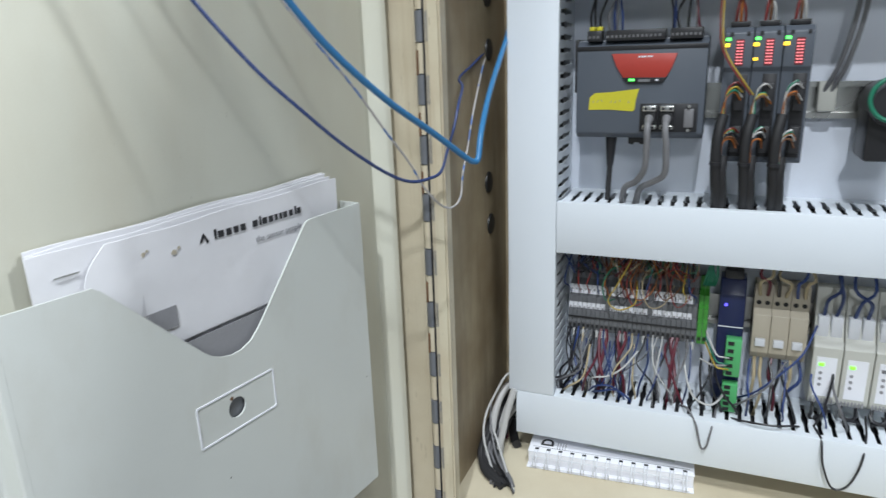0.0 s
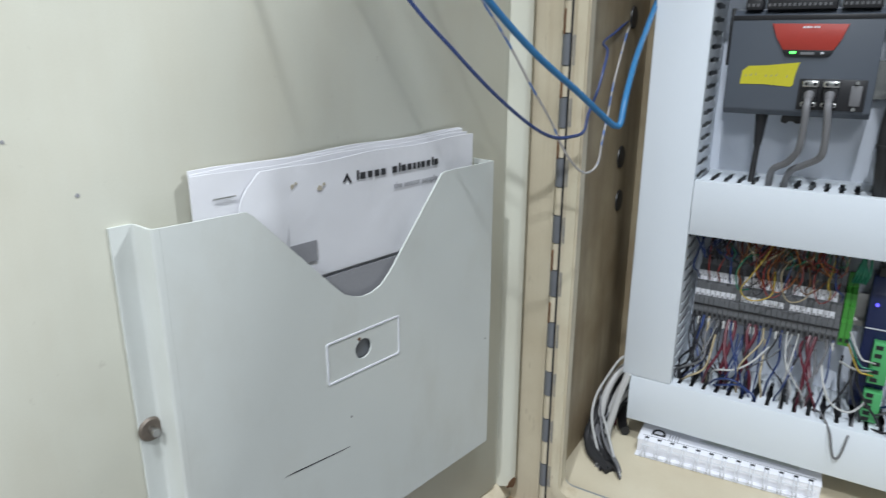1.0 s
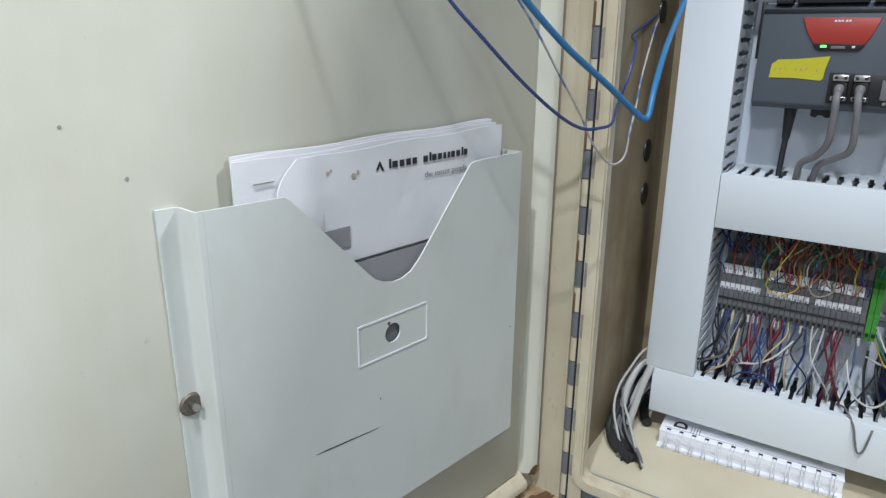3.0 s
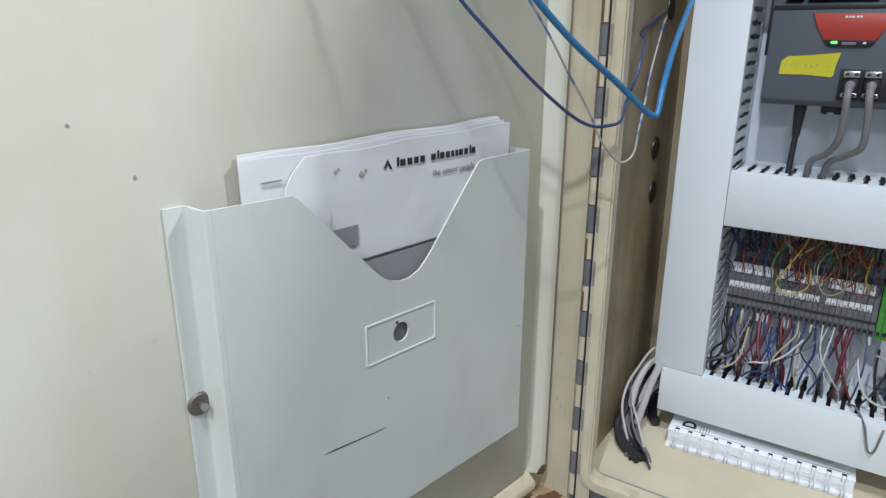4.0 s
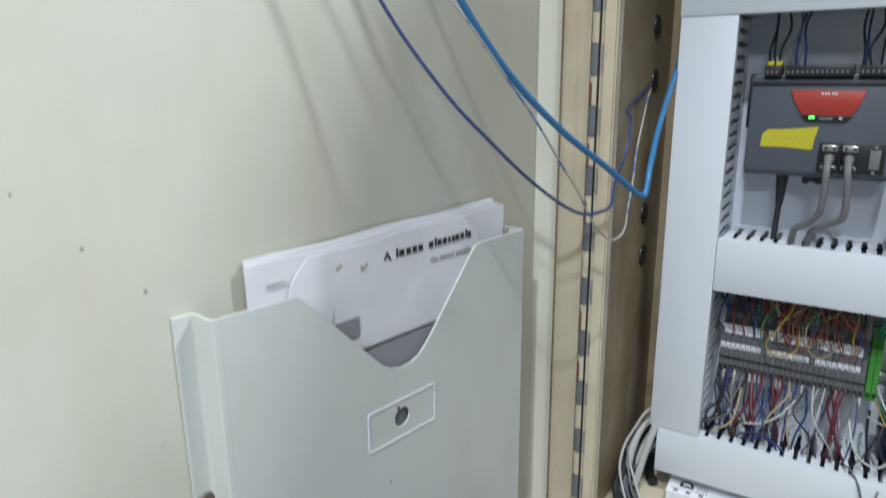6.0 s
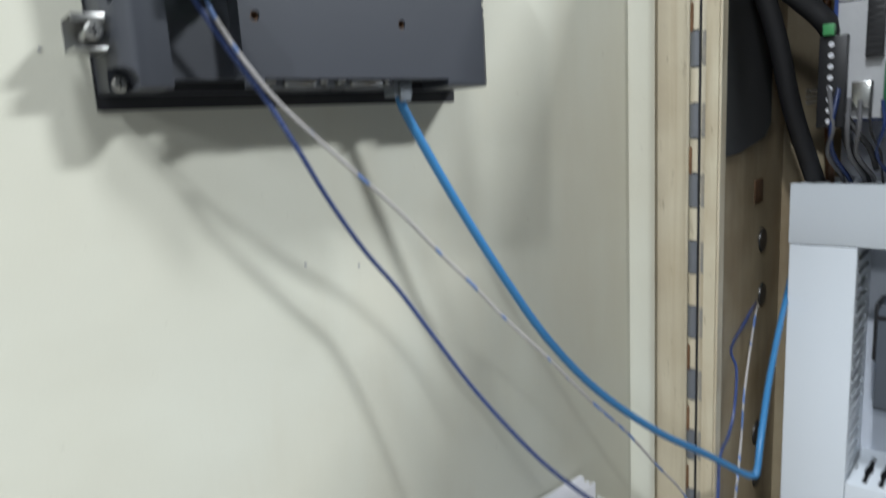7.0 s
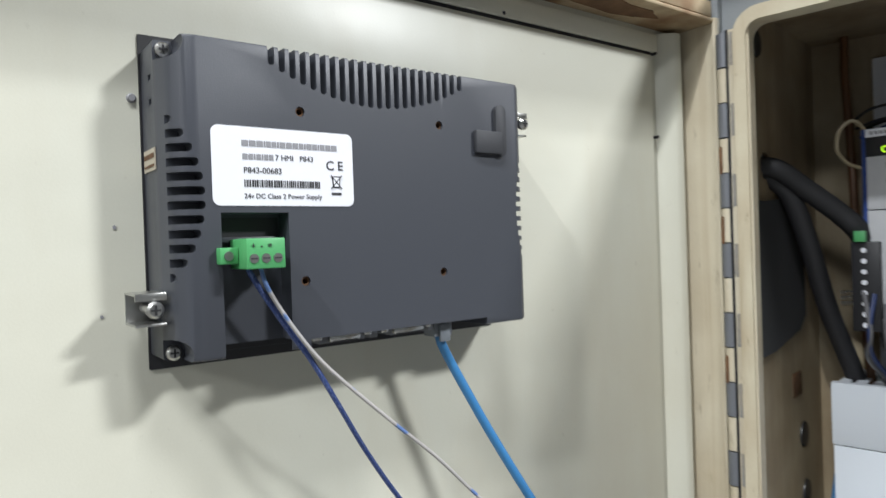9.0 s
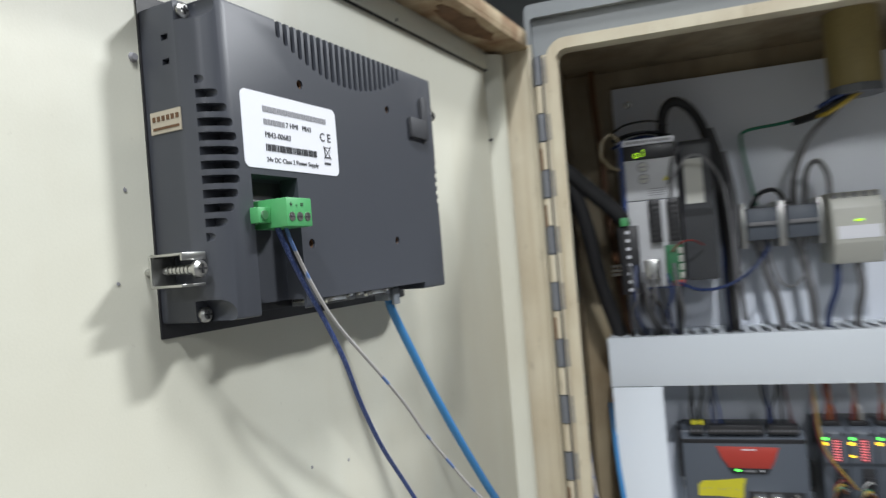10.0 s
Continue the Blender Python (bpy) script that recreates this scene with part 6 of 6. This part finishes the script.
EXTRA = [
    ("grey cable arching over the drive and filter", 0.0015, M_CABLEGREY, [(0.204, 0.447, 1.352), (0.208, 0.440, 1.372), (0.222, 0.438, 1.394), (0.240, 0.442, 1.392), (0.256, 0.452, 1.365), (0.262, 0.462, 1.310), (0.263, 0.470, 1.225)]),
    ("dark cable running down beside the filter", 0.0030, M_RUBBER, [(0.250, 0.470, 1.425), (0.258, 0.466, 1.390), (0.262, 0.466, 1.330), (0.259, 0.470, 1.270), (0.258, 0.474, 1.222)]),
    ("grey cable running down beside the filter", 0.0024, WIRE["grey"], [(0.262, 0.476, 1.400), (0.268, 0.472, 1.350), (0.266, 0.474, 1.290), (0.270, 0.478, 1.222)]),
    ("small red wire at the drive's connectors", 0.0009, WIRE["red"], [(0.202, 0.442, 1.300), (0.210, 0.438, 1.308), (0.222, 0.442, 1.310), (0.234, 0.458, 1.304)]),
    ("thin dark wire across the top of the drive", 0.0012, WIRE["black"], [(0.150, 0.470, 1.432), (0.165, 0.458, 1.438), (0.190, 0.456, 1.439), (0.208, 0.466, 1.434)]),
    ("thin dark wire across the top of the drive", 0.0012, WIRE["black"], [(0.150, 0.474, 1.425), (0.168, 0.462, 1.4285), (0.190, 0.460, 1.4290), (0.210, 0.470, 1.424)]),
    ("black cable leaving the drive's foot", 0.0022, M_RUBBER, [(0.170, 0.447, 1.268), (0.180, 0.440, 1.254), (0.188, 0.450, 1.240), (0.190, 0.472, 1.222)]),
    ("grey cable looping below the hooded connectors", 0.0013, WIRE["grey"], [(0.300, 0.500, 1.292), (0.306, 0.488, 1.262), (0.318, 0.484, 1.254), (0.332, 0.490, 1.268), (0.336, 0.506, 1.290)]),
]
re_ = random.Random(17)
for i in range(7):
    u = 0.158 + i * 0.0075
    EXTRA.append(("thin dark wire dropping from the drive's connectors to the duct", re_.choice((0.0010, 0.0014, 0.0018)), re_.choice((M_RUBBER, WIRE["grey"], WIRE["blue"])), [(u, 0.444, 1.275 + re_.uniform(0, 0.02)), (u + re_.uniform(-0.004, 0.006), 0.436, 1.258), (u + re_.uniform(-0.004, 0.010), 0.452, 1.236), (u + re_.uniform(0, 0.008), 0.480, 1.215), (u + 0.004, 0.500, 1.203)]))
for lab, r, mat, pts in EXTRA:
    solo("cable", tube(pts, r, 10), mat, pts[-1], lab, "cable", "cables round the drive")
for dz in (0.0, 0.0045, 0.009):
    w = rod((0.140, 0.455, 1.2790 + dz), (0.152, 0.452, 1.2800 + dz), 0.0017, n=8)
    solo("ferrule", w, M_STEEL, (0.14, 0.455, 1.279 + dz), "bright crimped wire end at the drive's power connector", "ferrule", "crimped wire ends")

# ---- cabinet floor: spiral book, cable bundle ----
BM = CAB @ pose(0.157, 0.4365, ZB - 0.003, 0, 0, 3.5)
book = thing("spiral_book", (0, 0, 0), "white spiral-bound manual lying on the cabinet floor under the duct", "book", frame_m=BM)
BW, BD, BH = 0.180, 0.105, 0.0165
part("page_block", box(0.0, BW, 0.0105, BD, 0.0004, BH - 0.0012, 0.0006), M_PAPER, book)
part("cover", box(-0.0006, BW + 0.0006, 0.0100, BD, BH - 0.0011, BH, 0.0003), M_LABEL, book)
part("title_letter", text_mesh("D", 0.020, Matrix.Translation((0.026, 0.024, BH + 0.0001)) @ pose(0, 0, 0, 0, 0, 90), 0.0006), M_INK, book)
bm = bmesh.new()
for i in range(4):
    box(0.031 + i * 0.003, 0.0318 + i * 0.003, 0.020, 0.034, BH, BH + 0.0002, bm=bm)
part("title_bars", bm, M_GREYINK, book)
part("cover_shape", prism([(0.060, 0.036), (0.160, 0.030), (0.162, 0.048), (0.080, 0.046)], "z", BH, BH + 0.0002), M_POCKET, book)
rg = mesh_of("ring", tube([(0, 0.0090 + 0.0108 * math.cos(a * 0.4833), BH / 2 + 0.0094 * math.sin(a * 0.4833)) for a in range(14)], 0.0006, 6, 1), M_WHITEDEV)
slot = mesh_of("ring_hole", box(-0.0022, 0.0022, 0.0150, 0.0185, BH, BH + 0.0002), M_INK, False)
for i in range(13):
    for s in (-0.0017, 0.0017):
        o = new("ring", rg)
        o.parent, o.location = book, (0.009 + i * 0.0135 + s, 0, 0)
    o = new("ring_hole", slot)
    o.parent, o.location = book, (0.009 + i * 0.0135, 0, 0)
for wy, wz in ((0.0032, BH - 0.0018), (0.0012, 0.0030)):
    part("binding_wire", rod((0.004, wy, wz), (BW - 0.004, wy, wz), 0.0006, n=6), M_WHITEDEV, book)
part("cover_rule", box(0.004, BW - 0.004, 0.0205, 0.0212, BH, BH + 0.0002), M_GREYINK, book)
part("back_cover", box(-0.0006, BW + 0.0006, 0.0015, BD, 0.0001, 0.0010, 0.0003), M_LABEL, book)

FL = ZB - 0.003
BUNDLE = [
    ("white cable curving behind the lower duct", 0.0042, WIRE["white"], [(0.150, 0.505, 0.700), (0.132, 0.490, 0.716), (0.119, 0.475, 0.708), (0.112, 0.462, 0.685), (0.111, 0.452, 0.660), (0.114, 0.445, FL + 0.005)]),
    ("white cable curving behind the lower duct", 0.0036, WIRE["white"], [(0.155, 0.510, 0.690), (0.140, 0.500, 0.700), (0.126, 0.484, 0.694), (0.119, 0.470, 0.672), (0.118, 0.462, 0.655), (0.122, 0.450, FL + 0.004)]),
    ("straight white conduit leaning on the lower duct", 0.0040, WIRE["white"], [(0.137, 0.455, 0.722), (0.130, 0.448, 0.692), (0.123, 0.440, FL + 0.014)]),
    ("thin white wire over the cable bundle", 0.0014, WIRE["white"], [(0.136, 0.470, 0.740), (0.124, 0.466, 0.732), (0.114, 0.458, 0.712), (0.106, 0.446, 0.690), (0.108, 0.430, 0.668), (0.124, 0.412, FL + 0.004)]),
    ("black cable in the floor bundle", 0.0038, M_RUBBER, [(0.158, 0.525, 0.695), (0.128, 0.512, 0.704), (0.108, 0.482, 0.676), (0.110, 0.452, 0.652), (0.124, 0.425, FL + 0.006), (0.138, 0.402, FL + 0.005)]),
    ("black cable in the floor bundle", 0.0034, M_RUBBER, [(0.156, 0.530, 0.685), (0.128, 0.512, 0.690), (0.112, 0.474, 0.660), (0.122, 0.442, FL + 0.007), (0.140, 0.410, FL + 0.006), (0.149, 0.398, FL + 0.005)]),
    ("grey cable in the floor bundle", 0.0030, WIRE["grey"], [(0.156, 0.520, 0.690), (0.128, 0.500, 0.690), (0.116, 0.456, 0.655), (0.130, 0.425, FL + 0.010), (0.148, 0.400, FL + 0.007), (0.153, 0.392, FL + 0.004)]),
    ("looped white wire end on the floor", 0.0014, WIRE["white"], [(0.113, 0.450, 0.668), (0.126, 0.432, 0.658), (0.142, 0.408, FL + 0.010), (0.152, 0.392, FL + 0.006), (0.156, 0.388, FL + 0.003), (0.150, 0.396, FL + 0.003), (0.136, 0.412, FL + 0.004)]),
    ("black wire end on the floor", 0.0013, WIRE["black"], [(0.118, 0.440, FL + 0.012), (0.134, 0.412, FL + 0.012), (0.150, 0.392, FL + 0.008), (0.157, 0.384, FL + 0.002)]),
    ("black wire end on the floor", 0.0012, WIRE["black"], [(0.120, 0.430, FL + 0.006), (0.130, 0.402, FL + 0.004), (0.134, 0.388, FL + 0.002)]),
    ("black wire end on the floor", 0.0012, WIRE["black"], [(0.122, 0.430, FL + 0.009), (0.132, 0.408, FL + 0.004), (0.139, 0.396, FL + 0.002)]),
    ("white cable looping low behind the duct", 0.0030, WIRE["white"], [(0.156, 0.505, 0.680), (0.138, 0.496, 0.684), (0.126, 0.480, 0.676), (0.120, 0.466, 0.660), (0.121, 0.456, FL + 0.004)]),
    ("grey wire tied round the tangle", 0.0012, WIRE["grey"], [(0.104, 0.470, 0.690), (0.110, 0.450, 0.676), (0.122, 0.428, 0.656), (0.134, 0.412, FL + 0.013), (0.146, 0.398, FL + 0.010)]),
    ("dark red wire behind the bundle", 0.0020, WIRE["maroon"], [(0.116, 0.540, 0.735), (0.118, 0.520, 0.705), (0.117, 0.498, 0.670), (0.120, 0.480, FL + 0.004)]),
    ("black cable behind the bundle", 0.0055, M_RUBBER, [(0.124, 0.548, 0.760), (0.122, 0.535, 0.700), (0.120, 0.515, 0.660), (0.126, 0.490, FL + 0.006), (0.136, 0.470, FL + 0.006)]),
]
rb = random.Random(77)
for i in range(8):
    u = 0.100 + rb.uniform(0, 0.016)
    BUNDLE.append(("black wire in the tangle on the cabinet floor", rb.choice((0.0014, 0.0020, 0.0028)), M_RUBBER, [(0.156, 0.530 - rb.uniform(0, 0.02), 0.70 - rb.uniform(0, 0.03)), (u + 0.012 + rb.uniform(0, 0.008), 0.505, 0.696 - rb.uniform(0, 0.03)), (u + rb.uniform(0.002, 0.012), 0.455, 0.668 - rb.uniform(0, 0.012)), (u + 0.012, 0.432, FL + 0.008 + rb.uniform(0, 0.006)), (u + 0.026 + rb.uniform(0, 0.01), 0.405, FL + 0.004)]))
for i in range(12):
    z0, v0 = 0.700 - rb.uniform(0, 0.04), 0.500 + rb.uniform(0, 0.03)
    BUNDLE.append(("dark wire in the tangle beside the cabinet wall", rb.choice((0.0012, 0.0018, 0.0026)), rb.choice((M_RUBBER, M_RUBBER, M_RUBBER, WIRE["grey"])), [(0.150, v0, z0), (0.122 + rb.uniform(-0.006, 0.006), v0 - 0.02, z0 + 0.004), (0.106 + rb.uniform(-0.003, 0.008), 0.470, 0.672 - rb.uniform(0, 0.02)), (0.104 + rb.uniform(0, 0.012), 0.440, FL + 0.012 + rb.uniform(0, 0.010)), (0.114 + rb.uniform(0, 0.014), 0.418, FL + 0.006), (0.128 + rb.uniform(0, 0.016), 0.402 - rb.uniform(0, 0.012), FL + 0.003)]))
for i in range(9):
    u = 0.099 + rb.uniform(0, 0.008)
    BUNDLE.append(("black wire lying in the corner of the cabinet floor", rb.choice((0.0014, 0.0020, 0.0030)), M_RUBBER, [(0.118 + rb.uniform(0, 0.02), 0.510, 0.690 - rb.uniform(0, 0.03)), (u + 0.004, 0.480, 0.680 - rb.uniform(0, 0.02)), (u + 0.002, 0.448, 0.664 - rb.uniform(0, 0.015)), (u + 0.004, 0.425, FL + 0.010), (u + 0.014 + rb.uniform(0, 0.01), 0.405, FL + 0.005), (u + 0.030 + rb.uniform(0, 0.016), 0.388 + rb.uniform(0, 0.012), FL + 0.003)]))
for lab, r, mat, pts in BUNDLE:
    solo("cable", tube(pts, r, 12 if r > 0.002 else 8), mat, pts[-1], lab, "cable", "cable bundle on the cabinet floor")
